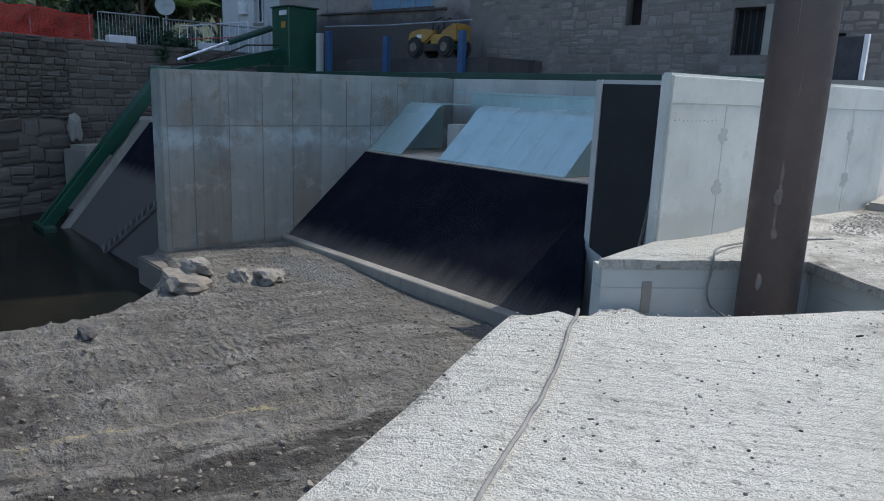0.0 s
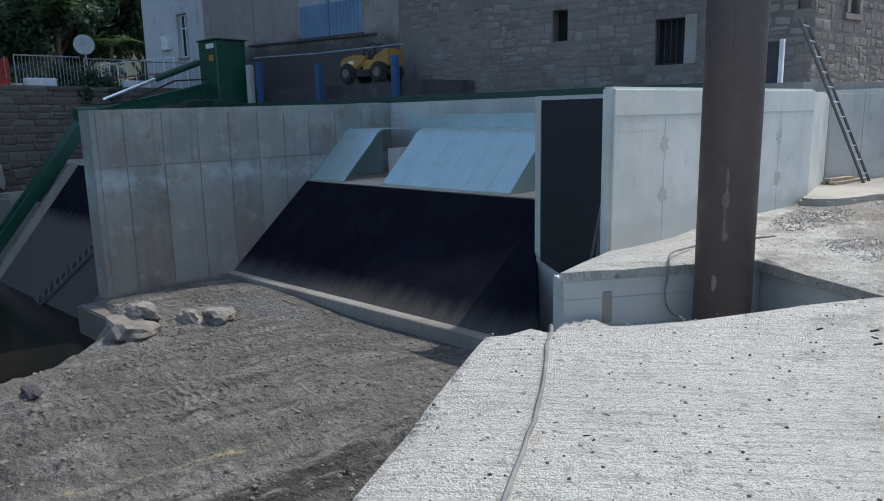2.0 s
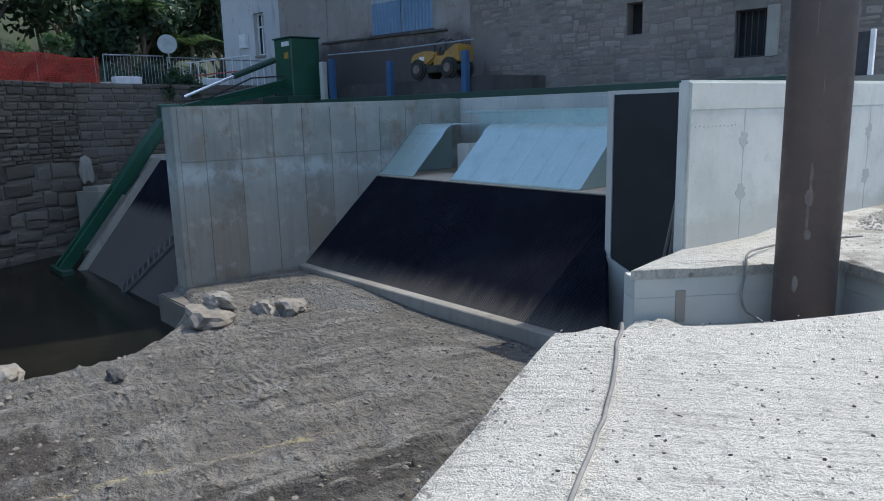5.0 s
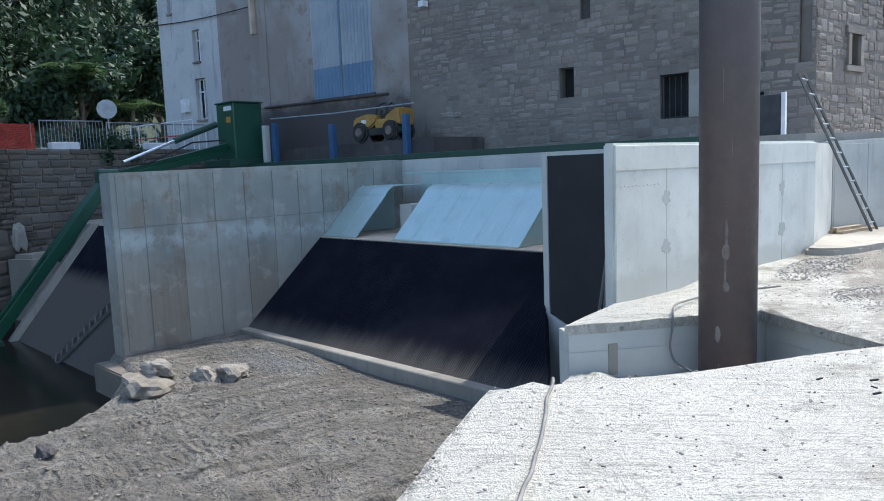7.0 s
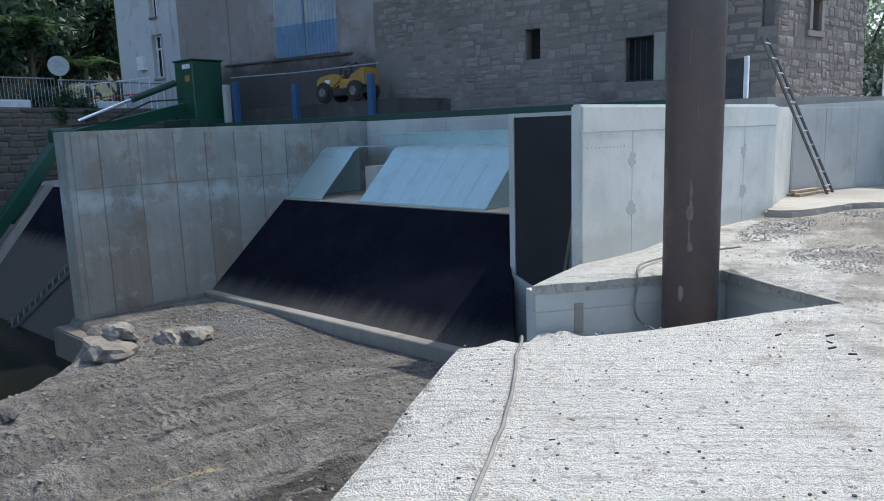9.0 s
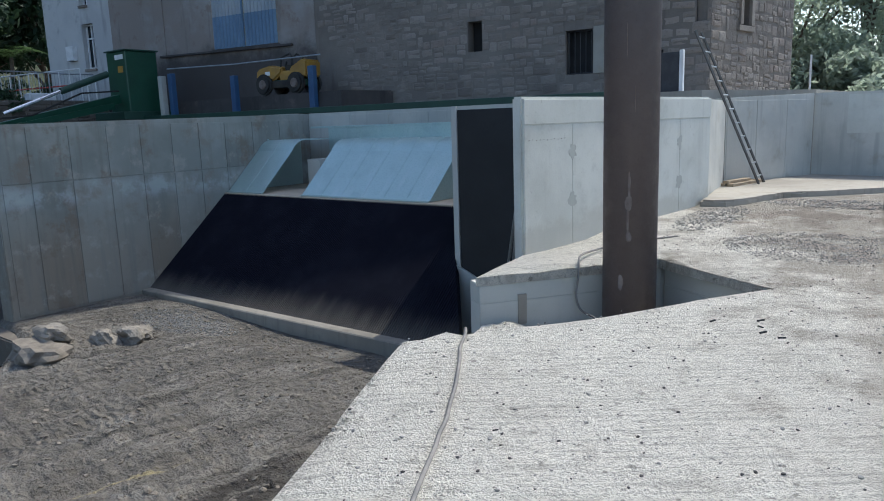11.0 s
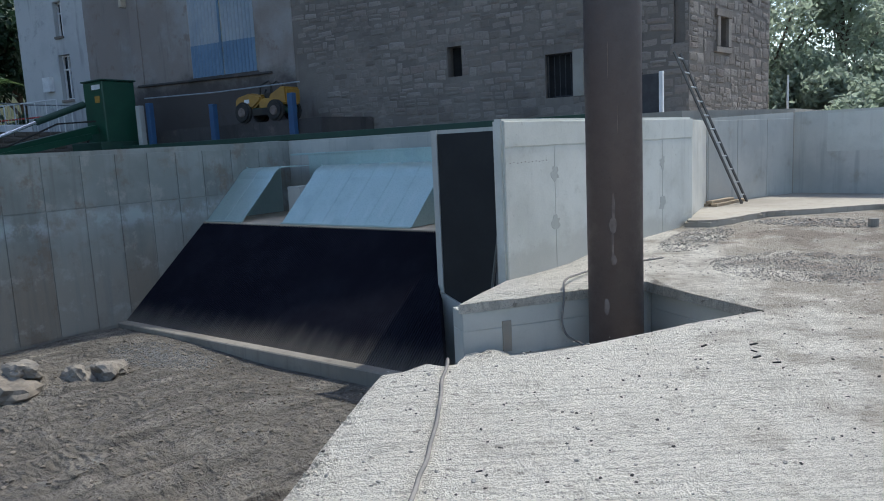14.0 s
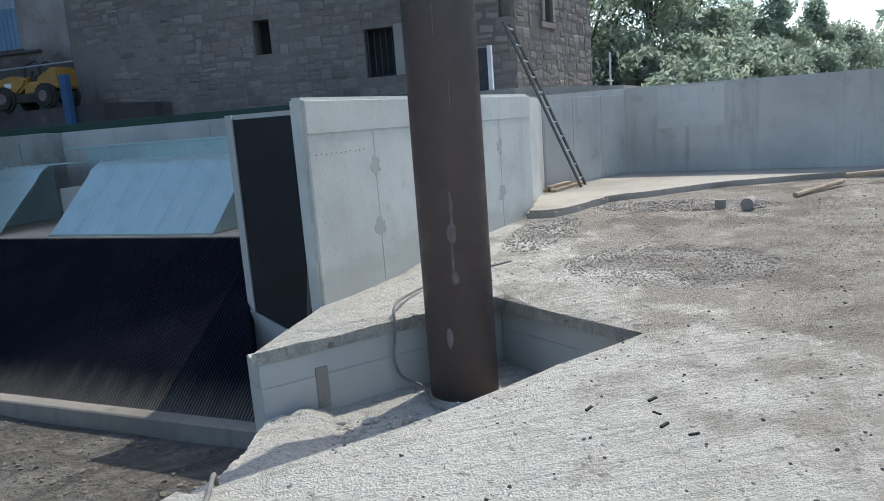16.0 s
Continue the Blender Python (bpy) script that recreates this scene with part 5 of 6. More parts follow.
# ---------- road side: barriers, sign, wires ----------
fence = empty("mesh_barrier", (-29.2, 12, 2.86), "line of galvanised steel mesh barriers on the road", "barrier")
FA, FB = Vector((-29.0, 8.7)), Vector((-30.6, 19.0))
for k in range(4):
    a, b = FA.lerp(FB, k / 4 + 0.008), FA.lerp(FB, (k + 1) / 4 - 0.008)
    pn = part("barrier_frame", tube([(a.x, a.y, 2.9), (a.x, a.y, 4.02), (b.x, b.y, 4.06), (b.x, b.y, 2.9), (a.x, a.y, 2.9)], 0.03, 6), STEEL, fence)
    for i in range(1, 18):
        p = a.lerp(b, i / 18)
        part("barrier_bar", tube([(p.x, p.y, 2.95), (p.x, p.y, 4.03)], 0.010, 4), STEEL, pn)
    for i, q in enumerate((a, b)):
        part("foot_block", box(q.x - 0.3, q.x + 0.3, q.y - 0.12, q.y + 0.12, 2.861, 3.0, 0.02), CONCRETE, pn)
for (x, y) in ((-28.8, 9.5), (-29.3, 13.3)):
    b = part("kerb_block", box(x - 0.25, x + 0.25, y - 0.5, y + 0.5, 2.862, 3.2, 0.04), WHITE)
    tagged(b, "white painted concrete block on the road edge", "block")
# sagging orange-red plastic mesh
net = empty("safety_net", (-28, 6, 2.86), "sagging orange-red plastic safety mesh on the road edge", "net")
NA, NB = Vector((-25.0, 1.2)), Vector((-29.0, 8.6))
vv, ff = [], []
cols, lines = 150, 14


def net_at(u, v):
    p = NA.lerp(NB, u)
    sag = 0.10 * (math.sin(u * 9.0) ** 2) + 0.05 * noise.noise(Vector((u * 12, 0, 1)))
    n = Vector((0.88, 0.47))
    w = 0.10 * noise.noise(Vector((u * 14, v * 2.0, 5)))
    return Vector((p.x + n.x * w, p.y + n.y * w, 2.9 + (0.97 - sag) * v + 0.02 * noise.noise(Vector((u * 40, v * 5, 2)))))


for i in range(cols):
    for (u0, u1, v0, v1) in ((i / cols, (i + 0.55) / cols, 0.0, 1.0),):
        for j in range(lines):
            a, b = j / lines, (j + 1) / lines
            k = len(vv)
            vv += [tuple(net_at(u0, a)), tuple(net_at(u1, a)), tuple(net_at(u1, b)), tuple(net_at(u0, b))]
            ff.append((k, k + 1, k + 2, k + 3))
for j in range(lines + 1):
    v = j / lines
    for i in range(cols):
        k = len(vv)
        h = 0.028 if j not in (0, lines) else 0.06
        vv += [tuple(net_at(i / cols, v)), tuple(net_at((i + 1) / cols, v)), tuple(net_at((i + 1) / cols, v) + Vector((0, 0, h))), tuple(net_at(i / cols, v) + Vector((0, 0, h)))]
        ff.append((k, k + 1, k + 2, k + 3))
raw("mesh_web", vv, ff, RED, net)
for u in (0.02, 0.35, 0.68, 0.98):
    p = NA.lerp(NB, u)
    part("net_post", tube([(p.x - 0.03, p.y, 2.86), (p.x - 0.03, p.y, 3.95)], 0.018, 6), STEEL, net)
sign = empty("road_sign", (-36, 13.95, 2.86), "round road sign seen from its grey back", "sign")
part("pole", tube([(-36, 13.95, 2.86), (-36, 13.95, 5.6)], 0.035, 8), STEEL, sign)
bm = bmesh.new()
bmesh.ops.create_cone(bm, cap_ends=True, segments=32, radius1=0.46, radius2=0.46, depth=0.03, matrix=Matrix.Translation((-35.93, 13.9, 5.2)) @ Matrix.Rotation(radians(-20), 4, "Z") @ Matrix.Rotation(radians(90), 4, "Y"))
part("disc", bm, STEEL, sign)
wire = part("overhead_wire", tube([Vector((-70, 2, 14.5)).lerp(Vector((-25.6, 16.4, 10.6)), i / 16) - Vector((0, 0, 1.2 * math.sin(math.pi * i / 16))) for i in range(17)], 0.03, 5), TYRE)
tagged(wire, "black overhead wire running to the mill corner", "wire")
wire = part("overhead_wire", tube([Vector((-38, 15, 9.6)).lerp(Vector((-25.5, 16.35, 8.6)), i / 10) - Vector((0, 0, 0.3 * math.sin(math.pi * i / 10))) for i in range(11)], 0.025, 5), TYRE)
tagged(wire, "thin wire sagging across the white house front", "wire")

# ---------- ladders and planks ----------
def ladder(name, foot, head, side, width, n, mat, r, label, rung_mat):
    ob = empty(name, foot, label, "ladder", "ladders")
    foot, head, side = Vector(foot), Vector(head), Vector(side).normalized() * width / 2
    for k in (-1, 1):
        part("stile", beam(foot + side * k, head + side * k * 0.86, r * 1.3, r * 2.2), mat, ob)
    for i in range(n):
        t = (i + 0.6) / n
        c = foot.lerp(head, t)
        w = 1 - 0.14 * t
        part("rung", tube([c - side * w, c + side * w], r * 0.8, 8), rung_mat, ob)
    return ob


ladder("ladder", (-2.87, 14.70, 0.21), (-3.71, 13.30, 3.01), (-0.03, 1.0, 0), 0.44, 11, ALU, 0.019, "long weathered aluminium ladder leaning over the yard wall", STEEL)
ladder("ladder", (-18.97, 5.58, -2.91), (-17.47, 7.16, -0.94), (-0.86, 0.318, 0.40), 0.44, 14, ALU, 0.03, "ladder lying on the silted screen", ALU)
for i, (a, b) in enumerate((((-3.36, 13.85, 0.24), (-3.05, 15.0, 0.24)), ((-3.2, 13.8, 0.24), (-2.98, 15.1, 0.24)), ((-3.3, 13.85, 0.29), (-3.12, 14.7, 0.29)))):
    w = part("plank", beam(a, b, 0.12, 0.05), WOOD)
    tagged(w, "short raw timber plank at the wall foot", "plank", "planks")
pole = part("timber_pole", tube([(0.43, 13.02, 0.16), (1.15, 14.25, 0.2)], 0.035, 8), WOOD)
tagged(pole, "thin pale timber pole lying on the yard", "pole")
pole = part("timber_pole", tube([(1.2, 14.4, 0.27), (2.3, 15.0, 0.28)], 0.04, 8), WOOD)
tagged(pole, "thin pale timber pole lying on the yard", "pole")
for x, y, r in ((-0.52, 12.15, 0.07), (-0.2, 12.0, 0.08)):
    b = part("concrete_core", tube([(x, y - 0.13, yard_z(x, y) + r), (x + 0.05, y + 0.15, yard_z(x, y) + r)] if r > 0.075 else [(x, y, yard_z(x, y)), (x, y, yard_z(x, y) + 0.12)], r, 16), CONCRETE_D)
    tagged(b, "drilled concrete core lying on the yard" if r > 0.075 else "drilled concrete core standing on the yard", "concrete core", "concrete cores")
for a, b in (((-5.35, 9.3, -1.25), (-4.20, 7.85, 0.42)), ((-5.15, 9.2, -1.3), (-4.16, 7.8, 0.30))):
    w = part("steel_bar", tube([a, b], 0.02, 8), STEEL)
    tagged(w, "steel bar leaning in the corner by the black wall", "bar", "steel bars")

# ---------- parapet details ----------
bl = Vector(BLK1) - Vector(BLK0)
bd = bl.normalized()
bn = Vector((bd.y, -bd.x))


def on_block(s, d, z):
    p = Vector(BLK0) + bd * s + bn * d
    return Vector((p.x, p.y, z))


def slab_on(owner, name, s0, s1, z0, z1, d, mat, label=""):
    bm = bmesh.new()
    q = [(s0, z0), (s1, z0), (s1, z1), (s0, z1)]
    lo = [bm.verts.new(on_block(s, -0.01, z)) for s, z in q]
    hi = [bm.verts.new(on_block(s, d, z)) for s, z in q]
    bm.faces.new(lo)
    top = bm.faces.new(hi[::-1])
    for i in range(4):
        bm.faces.new((lo[i], lo[(i + 1) % 4], hi[(i + 1) % 4], hi[i]))
    bmesh.ops.bevel(bm, geom=list(top.edges), offset=0.004, segments=1, affect="EDGES")
    return part(name, bm, mat, owner, label)


cols = [0.03, 0.98, 2.35, 3.72, 4.70]
for a, b in zip(cols, cols[1:]):
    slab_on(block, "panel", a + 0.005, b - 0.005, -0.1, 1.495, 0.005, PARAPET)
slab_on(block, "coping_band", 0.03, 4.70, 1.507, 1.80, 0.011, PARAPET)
for s in (0.98, 3.72):
    for z, k in ((0.55, 1.15), (1.16, 1.0)):
        bm = bmesh.new()
        rim = []
        for i in range(28):
            a = 2 * math.pi * i / 28
            q = 0.085 * k * (1 + 0.75 * noise.noise(Vector((math.cos(a) * 1.6 + s, math.sin(a) * 1.6, z * 3))))
            rim.append(bm.verts.new(on_block(s + q * math.cos(a), 0.0075, z + q * math.sin(a))))
        f = bm.faces.new(rim)
        r = bmesh.ops.extrude_face_region(bm, geom=[f])
        for v in [g for g in r["geom"] if isinstance(g, bmesh.types.BMVert)]:
            v.co -= Vector((bn.x, bn.y, 0)) * 0.012
        part("tie_patch", bm, PATCH, block, "grey mortar patch smeared over a tie hole")
for i in range(11):
    p = on_block(0.12 + 0.07 * i, 0.003, 1.32 + 0.006 * math.sin(i * 2.1))
    bm = bmesh.new()
    bmesh.ops.create_icosphere(bm, subdivisions=1, radius=0.008, matrix=Matrix.Translation(p))
    part("nail_mark", bm, GROUT, block)
ydir = (Vector(FARC) - Vector(RET)).normalized()

# ---------- hoses and cables ----------
def curve_pts(keys, n=10):
    out = []
    k = [Vector(p) for p in keys]
    k = [k[0]] + k + [k[-1]]
    for a, b, c, d in zip(k, k[1:], k[2:], k[3:]):
        for i in range(n):
            t = i / n
            out.append(0.5 * ((2 * b) + (c - a) * t + (2 * a - 5 * b + 4 * c - d) * t * t + (3 * b - a - 3 * c + d) * t ** 3))
    return out + [k[-1]]


HOSE_KEYS = [(-2.72, 4.62, -0.42), (-2.62, 4.48, -0.10), (-2.52, 4.36, 0.0), (-2.39, 4.17, 0.015), (-2.26, 3.93, 0.015), (-2.10, 3.70, 0.015), (-1.97, 3.50, 0.015), (-1.83, 3.28, 0.015), (-1.71, 3.07, 0.015), (-1.60, 2.89, 0.015), (-1.53, 2.74, 0.015), (-1.45, 2.60, 0.015), (-1.33, 2.36, 0.015), (-1.22, 2.15, 0.015), (-1.12, 1.97, 0.015), (-0.85, 1.5, 0.015), (-0.7, 0.9, 0.015), (-0.4, 0.2, 0.015), (0.1, -1.2, 0.015)]
hose = part("hose", tube(curve_pts(HOSE_KEYS), 0.0125, 8), CABLE, smooth=True)
tagged(hose, "dusty grey hose snaking over the yard slab", "hose")
cab2 = part("cable", tube(curve_pts([(-2.5, 9.0, 0.04), (-2.72, 8.6, 0.04), (-2.95, 8.1, 0.03), (-3.0, 7.6, 0.04), (-2.92, 7.1, 0.06), (-2.87, 6.97, -0.1), (-2.88, 6.93, -0.34), (-2.83, 6.95, -0.5), (-2.68, 7.0, -0.59), (-2.45, 6.7, -0.61), (-2.2, 6.6, -0.62)]), 0.012, 8), CABLE, smooth=True)
tagged(cab2, "grey cable hanging into the column pit", "cable")
pip = part("pipe_stub", tube([(-2.62, 7.32, -0.35), (-2.58, 7.26, -0.35), (-2.57, 7.24, -0.6)], 0.035, 8), CONCRETE_D)
tagged(pip, "mud-covered pipe stub in the pit wall", "pipe")
# ties, chips of steel and pebbles on the slab
for x, y, a, k in ((-1.00, 5.48, 75, 0.032), (-0.70, 5.67, 60, 0.034), (-0.66, 5.50, 150, 0.026), (-0.61, 5.36, 65, 0.034), (-0.47, 5.29, 35, 0.028), (-1.53, 2.98, 60, 0.014), (-1.33, 2.95, 50, 0.016), (-1.38, 3.23, 20, 0.013), (-1.84, 3.67, 80, 0.012)):
    b = part("steel_offcut", box(-k, k, -0.25 * k, 0.25 * k, 0, 0.35 * k, 0.08 * k, Matrix.Translation((x, y, yard_z(x, y) - 0.001)) @ Matrix.Rotation(radians(a), 4, "Z")), DARK)
    tagged(b, "short dark steel offcut lying on the slab", "offcut", "offcuts")
r = random.Random(91)
peb = [rough_rock((1, 1, 0.65), 40 + i, cuts=0) for i in range(5)]
pm = []
for i, bm in enumerate(peb):
    me = bpy.data.meshes.new("pebble")
    bm.to_mesh(me)
    bm.free()
    pm.append(me)


def scatter(name, count, place, size, meshes, mat, label, category):
    vv, ff = [], []
    for _ in range(count):
        x, y, z = place()
        k, me = size(), r.choice(meshes)
        m = Matrix.Translation((x, y, z + k * 0.25)) @ Euler((r.uniform(-0.4, 0.4), r.uniform(-0.4, 0.4), r.uniform(0, 6.3))).to_matrix().to_4x4() @ Matrix.Scale(k, 4)
        o = len(vv)
        vv += [tuple(m @ v.co) for v in me.vertices]
        ff += [tuple(o + j for j in p.vertices) for p in me.polygons]
    return tagged(raw(name, vv, ff, mat), label, category, kind="stuff")


def yard_spot():
    while True:
        x, y = r.uniform(-3.6, 6.0), r.uniform(1.0, 13.0)
        if y < 7.95 and x < -2.75 + max(0.0, 3.9 - y) * 0.46 + max(0.0, y - 3.9) * 0.63:
            continue
        if y >= 7.95 and x < -3.0 + (y - 7.3) * 0.05:
            continue
        return x, y, yard_z(x, y)


scatter("pebbles", 2600, yard_spot, lambda: 0.004 + 0.010 * r.random() ** 3, pm, GRAVEL, "small grey pebbles strewn over the yard slab", "pebbles")
scatter("crumbs", 2600, yard_spot, lambda: 0.003 + 0.009 * r.random() ** 2, pm, DARK_MOTTLED, "dark crumbs of earth strewn over the yard slab", "crumbs")


def margin_spot():
    p, q = (Vector((-2.80, 3.93)), Vector((-1.96, 2.22))) if r.random() < 0.4 else (Vector((-1.96, 2.22)), Vector((0.3, -2.5)))
    c = p.lerp(q, r.random()) + Vector((0.89, 0.45)) * (0.015 + 0.14 * r.random() ** 1.6)
    return c.x, c.y, yard_z(c.x, c.y) - 0.034 - 0.012 * r.random()


scatter("edge_crumble", 3000, margin_spot, lambda: 0.003 + 0.008 * r.random() ** 2, pm, SLAB, "crumbled aggregate along the broken slab margin", "aggregate")


def heap(cx, cy, rx, ry):
    def spot():
        a, k = r.uniform(0, 6.28), math.sqrt(r.random())
        x, y = cx + rx * k * math.cos(a), cy + ry * k * math.sin(a)
        return x, y, yard_z(x, y)
    return spot


scatter("rubble", 3000, heap(-0.9, 9.0, 1.0, 0.9), lambda: 0.003 + 0.010 * r.random() ** 2, pm, GRAVEL, "thin spread of grey gravel on the yard", "gravel")
scatter("rubble", 1200, heap(-2.55, 10.6, 0.4, 1.2), lambda: 0.004 + 0.013 * r.random() ** 2, pm, GRAVEL, "grey rubble along the parapet foot", "rubble")
scatter("rubble", 1100, heap(-1.0, 12.5, 1.3, 0.6), lambda: 0.004 + 0.016 * r.random() ** 2, pm, GRAVEL, "grey rubble before the kerb", "rubble")


def bank_spot(x0, x1, y0, y1):
    def spot():
        x, y = r.uniform(x0, x1), r.uniform(y0, y1)
        return x, y, ground_z(x, y)
    return spot


scatter("clods", 8000, bank_spot(-13.5, -4.0, 0.5, 8.4), lambda: 0.006 + 0.034 * r.random() ** 7, pm, CLOD, "brown clods and stones strewn over the silt bank", "clods")


def gravel_spot():
    a, k = r.uniform(0, 6.28), r.random() ** 0.7
    x, y = -11.7 + 1.5 * k * math.cos(a), 7.65 + 0.62 * k * math.sin(a)
    return x, y, ground_z(x, y)


scatter("gravel_heap", 1500, gravel_spot, lambda: 0.008 + 0.014 * r.random(), pm, GRAVEL_D, "blue-grey gravel spilled at the screen foot", "gravel")
scatter("pit_rubble", 160, lambda: (lambda t, k: (-3.1 + 0.75 * t + 0.25 * k, 5.6 + 0.9 * t - 0.35 * k, FLOORZ))(r.random(), r.uniform(-1, 1)), lambda: 0.01 + 0.035 * r.random() ** 2, pm, SLAB, "broken concrete rubble on the pit floor", "rubble")

# ---------- rocks on the bank ----------
for x, y, rad, s in ((-12.07, 5.36, (0.36, 0.22, 0.16), 3), (-11.58, 6.0, (0.24, 0.20, 0.19), 8), (-11.42, 6.48, (0.32, 0.26, 0.18), 14), (-11.95, 5.05, (0.55, 0.36, 0.24), 18), (-13.0, 1.9, (0.42, 0.32, 0.27), 22), (-10.3, 2.95, (0.22, 0.12, 0.09), 25)):
    b = part("rock", rough_rock(rad, s, cuts=2), {18: CLOD, 25: DARK_MOTTLED}.get(s, ROCK))
    for p in b.data.polygons:
        p.use_smooth = False
    z = ground_z(x, y)
    b.location = (x, y, (z if s != 22 else -2.85) + rad[2] * {3: 1.1, 18: 0.1}.get(s, 0.45))
    tagged(b, {3: "pale angular rock balanced on the bank", 22: "pale rounded rock standing in the pond", 25: "dark drain stone half sunk at the shore"}.get(s, "pale rough rock on the silt bank"), "rock", "bank rocks")

# ---------- plants ----------
def leaf_cloud(clumps, per, size, rr, flat=1.0):
    vv, ff = [], []
    for c, rad in clumps:
        for _ in range(per):
            d = Vector((rr.gauss(0, 1), rr.gauss(0, 1), rr.gauss(0, 1) * flat)).normalized() * rad * rr.random() ** 0.45
            p = c + d
            a = Vector((rr.uniform(-1, 1), rr.uniform(-1, 1), rr.uniform(-1, 1))).normalized()
            b = a.orthogonal().normalized()
            b.rotate(Matrix.Rotation(rr.uniform(0, 6.28), 3, a))
            k = size * rr.uniform(0.6, 1.3)
            w = a.cross(b) * k * 0.45
            o = len(vv)
            vv += [tuple(p - b * k), tuple(p + w), tuple(p + b * k), tuple(p - w)]
            ff.append((o, o + 1, o + 2, o + 3))
    return vv, ff


def tree(place, height, spread_r, seed, mat, label, clumps=26, per=130, size=0.22, slim=1.0):
    rr = random.Random(seed)
    ob = empty("tree", place, label, "tree", "trees")
    base = Vector(place)
    top = base + Vector((rr.uniform(-0.5, 0.5), rr.uniform(-0.5, 0.5), height * 0.8))
    trunk = [base.lerp(top, i / 5) + Vector((rr.uniform(-0.15, 0.15), rr.uniform(-0.15, 0.15), 0)) for i in range(6)]
    bm = tube(trunk, height * 0.028, 8, r1=height * 0.008)
    cl = []
    for i in range(clumps):
        t = rr.uniform(0.25, 1.0)
        a = rr.uniform(0, 6.28)
        w = spread_r * math.sin(math.pi * (0.18 + 0.78 * t)) * rr.uniform(0.35, 1.0)
        c = base + Vector((math.cos(a) * w, math.sin(a) * w, height * (0.22 + 0.72 * t)))
        cl.append((c, spread_r * rr.uniform(0.22, 0.42)))
        if i % 3 == 0:
            tube([trunk[min(4, int(t * 4))], c], height * 0.009, 5, bm, height * 0.003)
    part("trunk", bm, BARK, ob)
    vv, ff = leaf_cloud(cl, per, size, rr, slim)
    raw("crown", vv, ff, mat, ob)
    return ob


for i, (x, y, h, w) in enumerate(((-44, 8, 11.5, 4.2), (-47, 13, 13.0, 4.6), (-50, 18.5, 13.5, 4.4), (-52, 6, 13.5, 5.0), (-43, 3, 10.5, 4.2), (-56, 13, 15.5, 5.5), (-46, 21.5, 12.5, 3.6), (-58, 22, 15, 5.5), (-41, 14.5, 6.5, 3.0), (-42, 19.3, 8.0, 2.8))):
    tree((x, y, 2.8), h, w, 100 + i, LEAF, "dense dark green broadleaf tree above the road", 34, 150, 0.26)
bank = bmesh.new()
bmesh.ops.create_grid(bank, x_segments=30, y_segments=30, size=1)
for v in bank.verts:
    x, y = v.co.x * 45 - 88, v.co.y * 60 + 10
    v.co = Vector((x, y, 2.6 + lerp(0, 26, (-50 - x) / 40.0) + 1.2 * noise.noise(Vector((x * 0.1, y * 0.1, 0)))))
hs = part("hillside", bank, GRASS)
tagged(hs, "rough grassy slope under the trees", "hillside", kind="structure")


def frond_plant(place, n, length, seed, name, label, mat, rise=0.75):
    rr = random.Random(seed)
    ob = empty(name, place, label, "plant")
    base = Vector(place)
    bm = tube([base, base + Vector((0.05, 0.02, rise))], 0.12, 8, r1=0.09)
    part("trunk", bm, BARK, ob)
    for i in range(n):
        a, up = rr.uniform(0, 6.28), rr.uniform(0.4, 1.2)
        d = Vector((math.cos(a), math.sin(a), 0))
        pts = [base + Vector((0, 0, rise)) + d * length * t * math.cos(up * 0.6) + Vector((0, 0, length * (t * math.sin(up) - 0.75 * t * t))) for t in (k / 8 for k in range(9))]
        vv, ff = [], []
        side = d.cross(Vector((0, 0, 1)))
        for k in range(8):
            for m in (0, 0.5):
                p = pts[k].lerp(pts[k + 1], m)
                wl = length * 0.30 * math.sin(math.pi * (0.12 + 0.85 * (k + m) / 8))
                for sg in (-1, 1):
                    o = len(vv)
                    vv += [tuple(p), tuple(p + side * sg * wl + d * wl * 0.5 + Vector((0, 0, -0.12 * wl))), tuple(p + d * 0.1 * length / 2)]
                    ff.append((o, o + 1, o + 2))
        raw("frond", vv, ff, mat, ob)
    return ob


frond_plant((-39.5, 14.0, 2.86), 16, 2.6, 5, "palm", "young palm with spreading light green fronds", PALM, 4.2)
frond_plant((-38.8, 16.3, 2.86), 12, 2.2, 6, "palm", "young palm with spreading light green fronds", PALM, 2.6)


def bush(place, rad, seed, mat, label, size=0.10, per=140):
    rr = random.Random(seed)
    cl = [(Vector(place) + Vector((rr.uniform(-1, 1) * rad[0], rr.uniform(-1, 1) * rad[1], rr.uniform(0.2, 1.0) * rad[2])), min(rad) * 0.6) for _ in range(10)]
    vv, ff = leaf_cloud(cl, per, size, rr)
    ob = raw("bush", vv, ff, mat)
    return tagged(ob, label, "bush", "bushes")


bush((-27.4, 11.0, 2.3), (0.5, 0.7, 0.9), 1, LEAF, "small green bush growing on the wall top")
for i, (x, y) in enumerate(((-33, 8.5), (-33.5, 12.0), (-34, 15.5), (-33, 6.0))):
    bush((x, y, 2.86), (0.8, 1.5, 0.9), 10 + i, LEAF, "dry grey-green scrub behind the barriers", 0.12)
bush((-37.5, 8.8, 2.7), (0.7, 0.9, 2.6), 30, PALM, "pale plumed reed clump above the road", 0.14, 90)

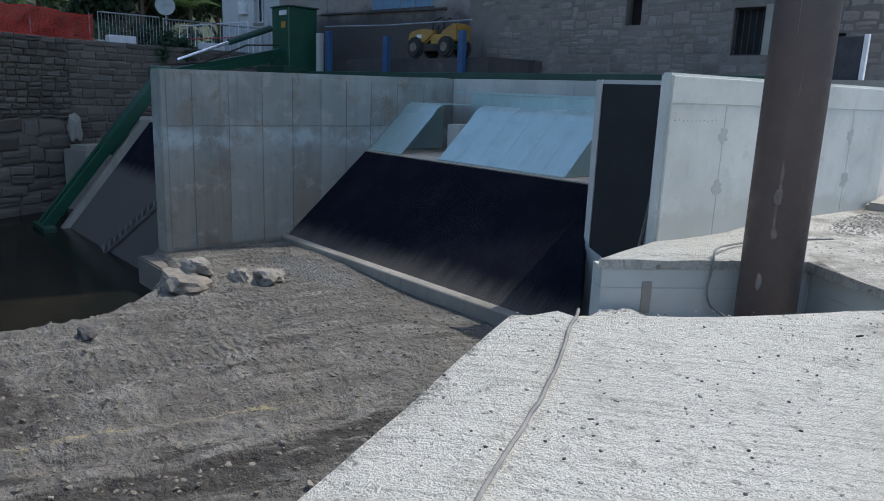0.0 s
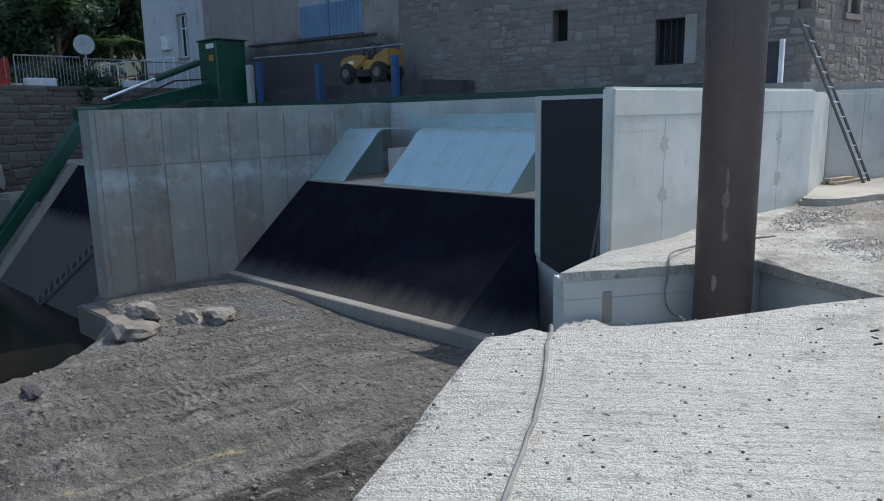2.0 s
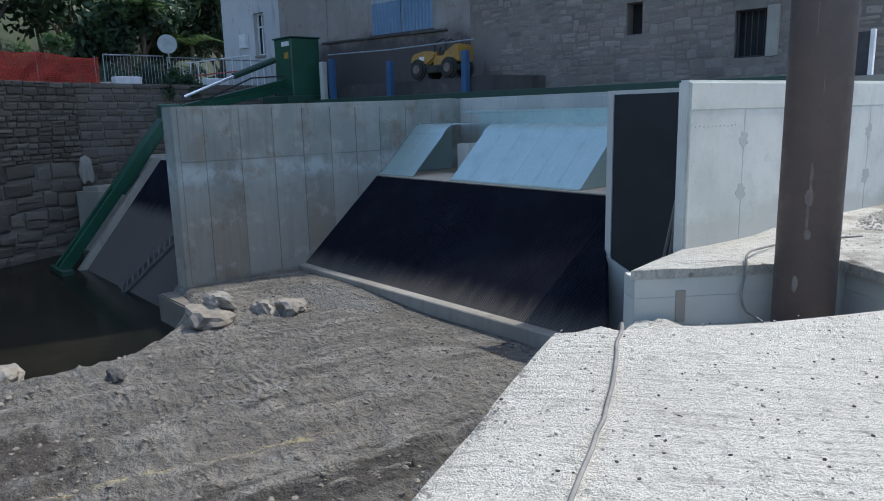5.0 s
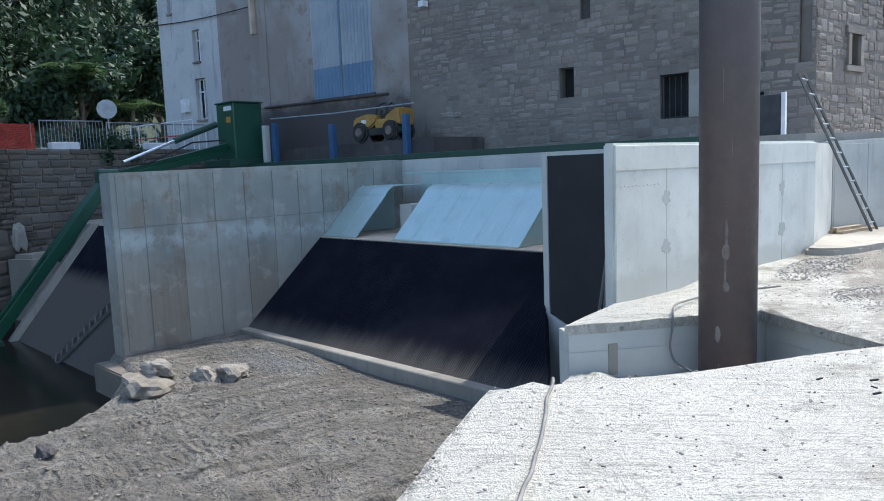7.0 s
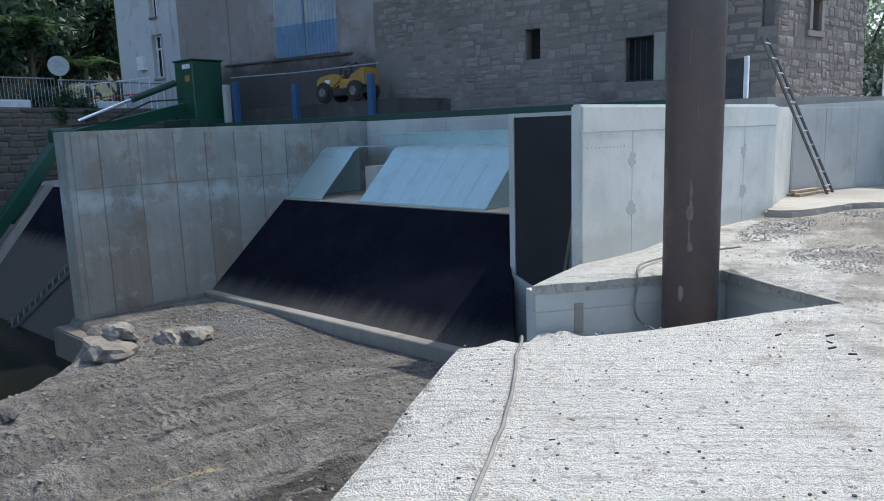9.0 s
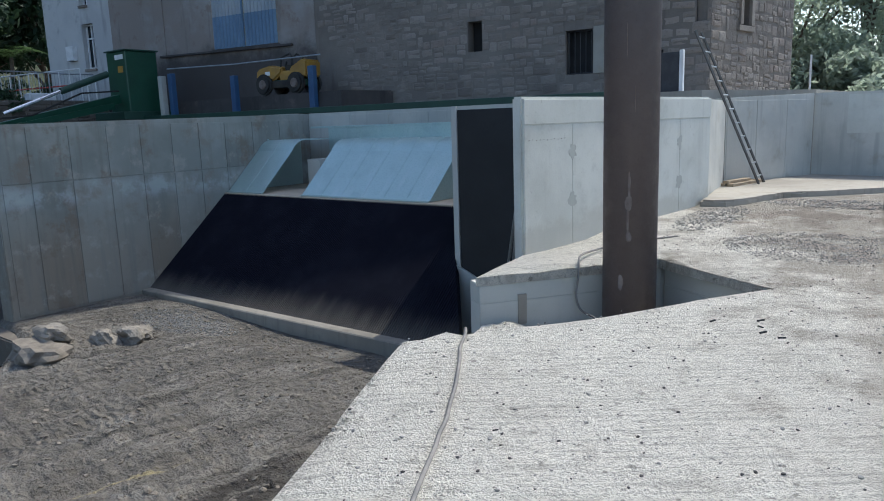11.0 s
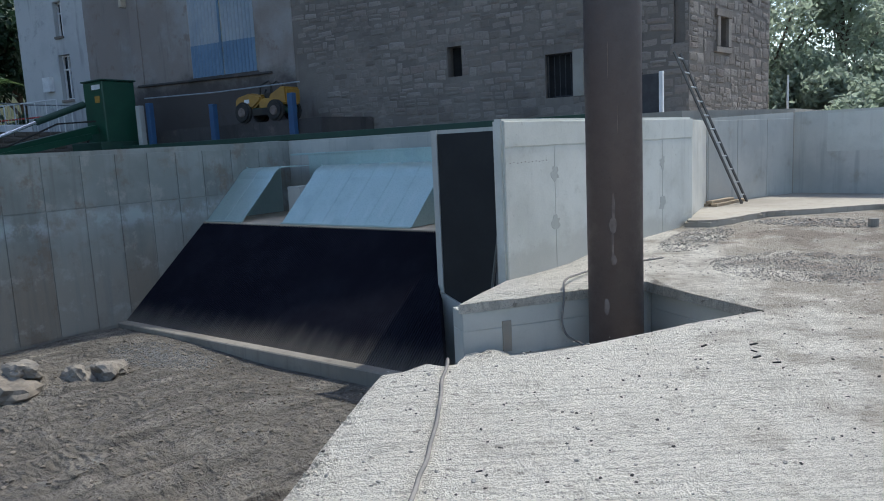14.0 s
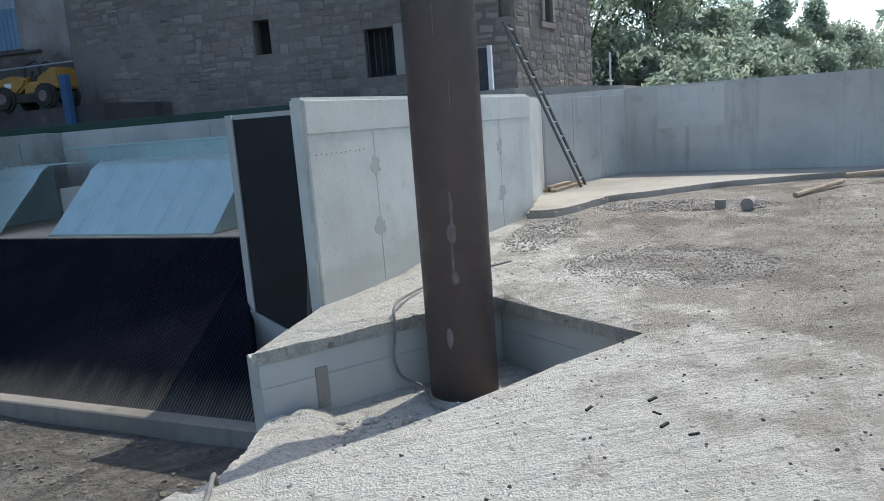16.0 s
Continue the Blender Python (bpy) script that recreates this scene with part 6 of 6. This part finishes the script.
# right-hand trees beyond the yard wall, their leaf colour paled to imitate haze
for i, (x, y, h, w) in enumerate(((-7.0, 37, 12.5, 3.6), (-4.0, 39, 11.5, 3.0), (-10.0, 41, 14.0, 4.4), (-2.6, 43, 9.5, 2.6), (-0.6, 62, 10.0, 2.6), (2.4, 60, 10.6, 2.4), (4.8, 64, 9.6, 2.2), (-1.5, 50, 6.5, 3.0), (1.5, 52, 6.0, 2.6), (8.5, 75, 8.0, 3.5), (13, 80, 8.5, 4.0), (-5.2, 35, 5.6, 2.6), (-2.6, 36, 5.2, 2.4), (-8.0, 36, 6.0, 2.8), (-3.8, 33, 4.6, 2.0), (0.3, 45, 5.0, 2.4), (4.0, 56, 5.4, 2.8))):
    tree((x, y, -1.0), h, w, 200 + i, LEAF_HAZE, "poplar beyond the yard wall, haze put into its pale leaf colour", 34, 260, 0.15)
rr = random.Random(77)
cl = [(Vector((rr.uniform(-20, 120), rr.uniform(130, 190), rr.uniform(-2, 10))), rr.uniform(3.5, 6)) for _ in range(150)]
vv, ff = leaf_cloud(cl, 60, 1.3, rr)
tagged(raw("far_woods", vv, ff, LEAF_HAZE), "line of far woods with haze put into the leaf colour", "woods", kind="stuff")
wp = part("lamp_post", tube([(-3.9, 24.3, 0), (-3.9, 24.3, 3.2)], 0.03, 6), WHITE)
tagged(wp, "thin white post at the far corner of the mill", "post")

# ---------- formwork panels of the intake walls (last) ----------
cols = [0.12 + k for k in (0.0, 0.55, 1.38, 2.2, 2.98, 3.76, 4.5, 5.25, 6.1, 7.0, 8.0)]
panels(divider, (DX, DY0, 0), (0, 1, 0), (1, 0, 0), cols, [-2.05, 0.62, 1.76], INTAKE, 0.014, 0.024)
panels(rear, (DX + 0.4, RY, 0), (1, 0, 0), (0, -1, 0), [0.0, 1.3, 2.6, 3.9, 5.2, 6.5, 7.6], [0.02, 1.86], CONCRETE)
panels(yw, (RET[0], RET[1], 0), (*ydir, 0), (ydir.y, -ydir.x, 0), [0.05, 1.0, 2.05, 3.05], [0.24, 1.8], CONCRETE, 0.006)
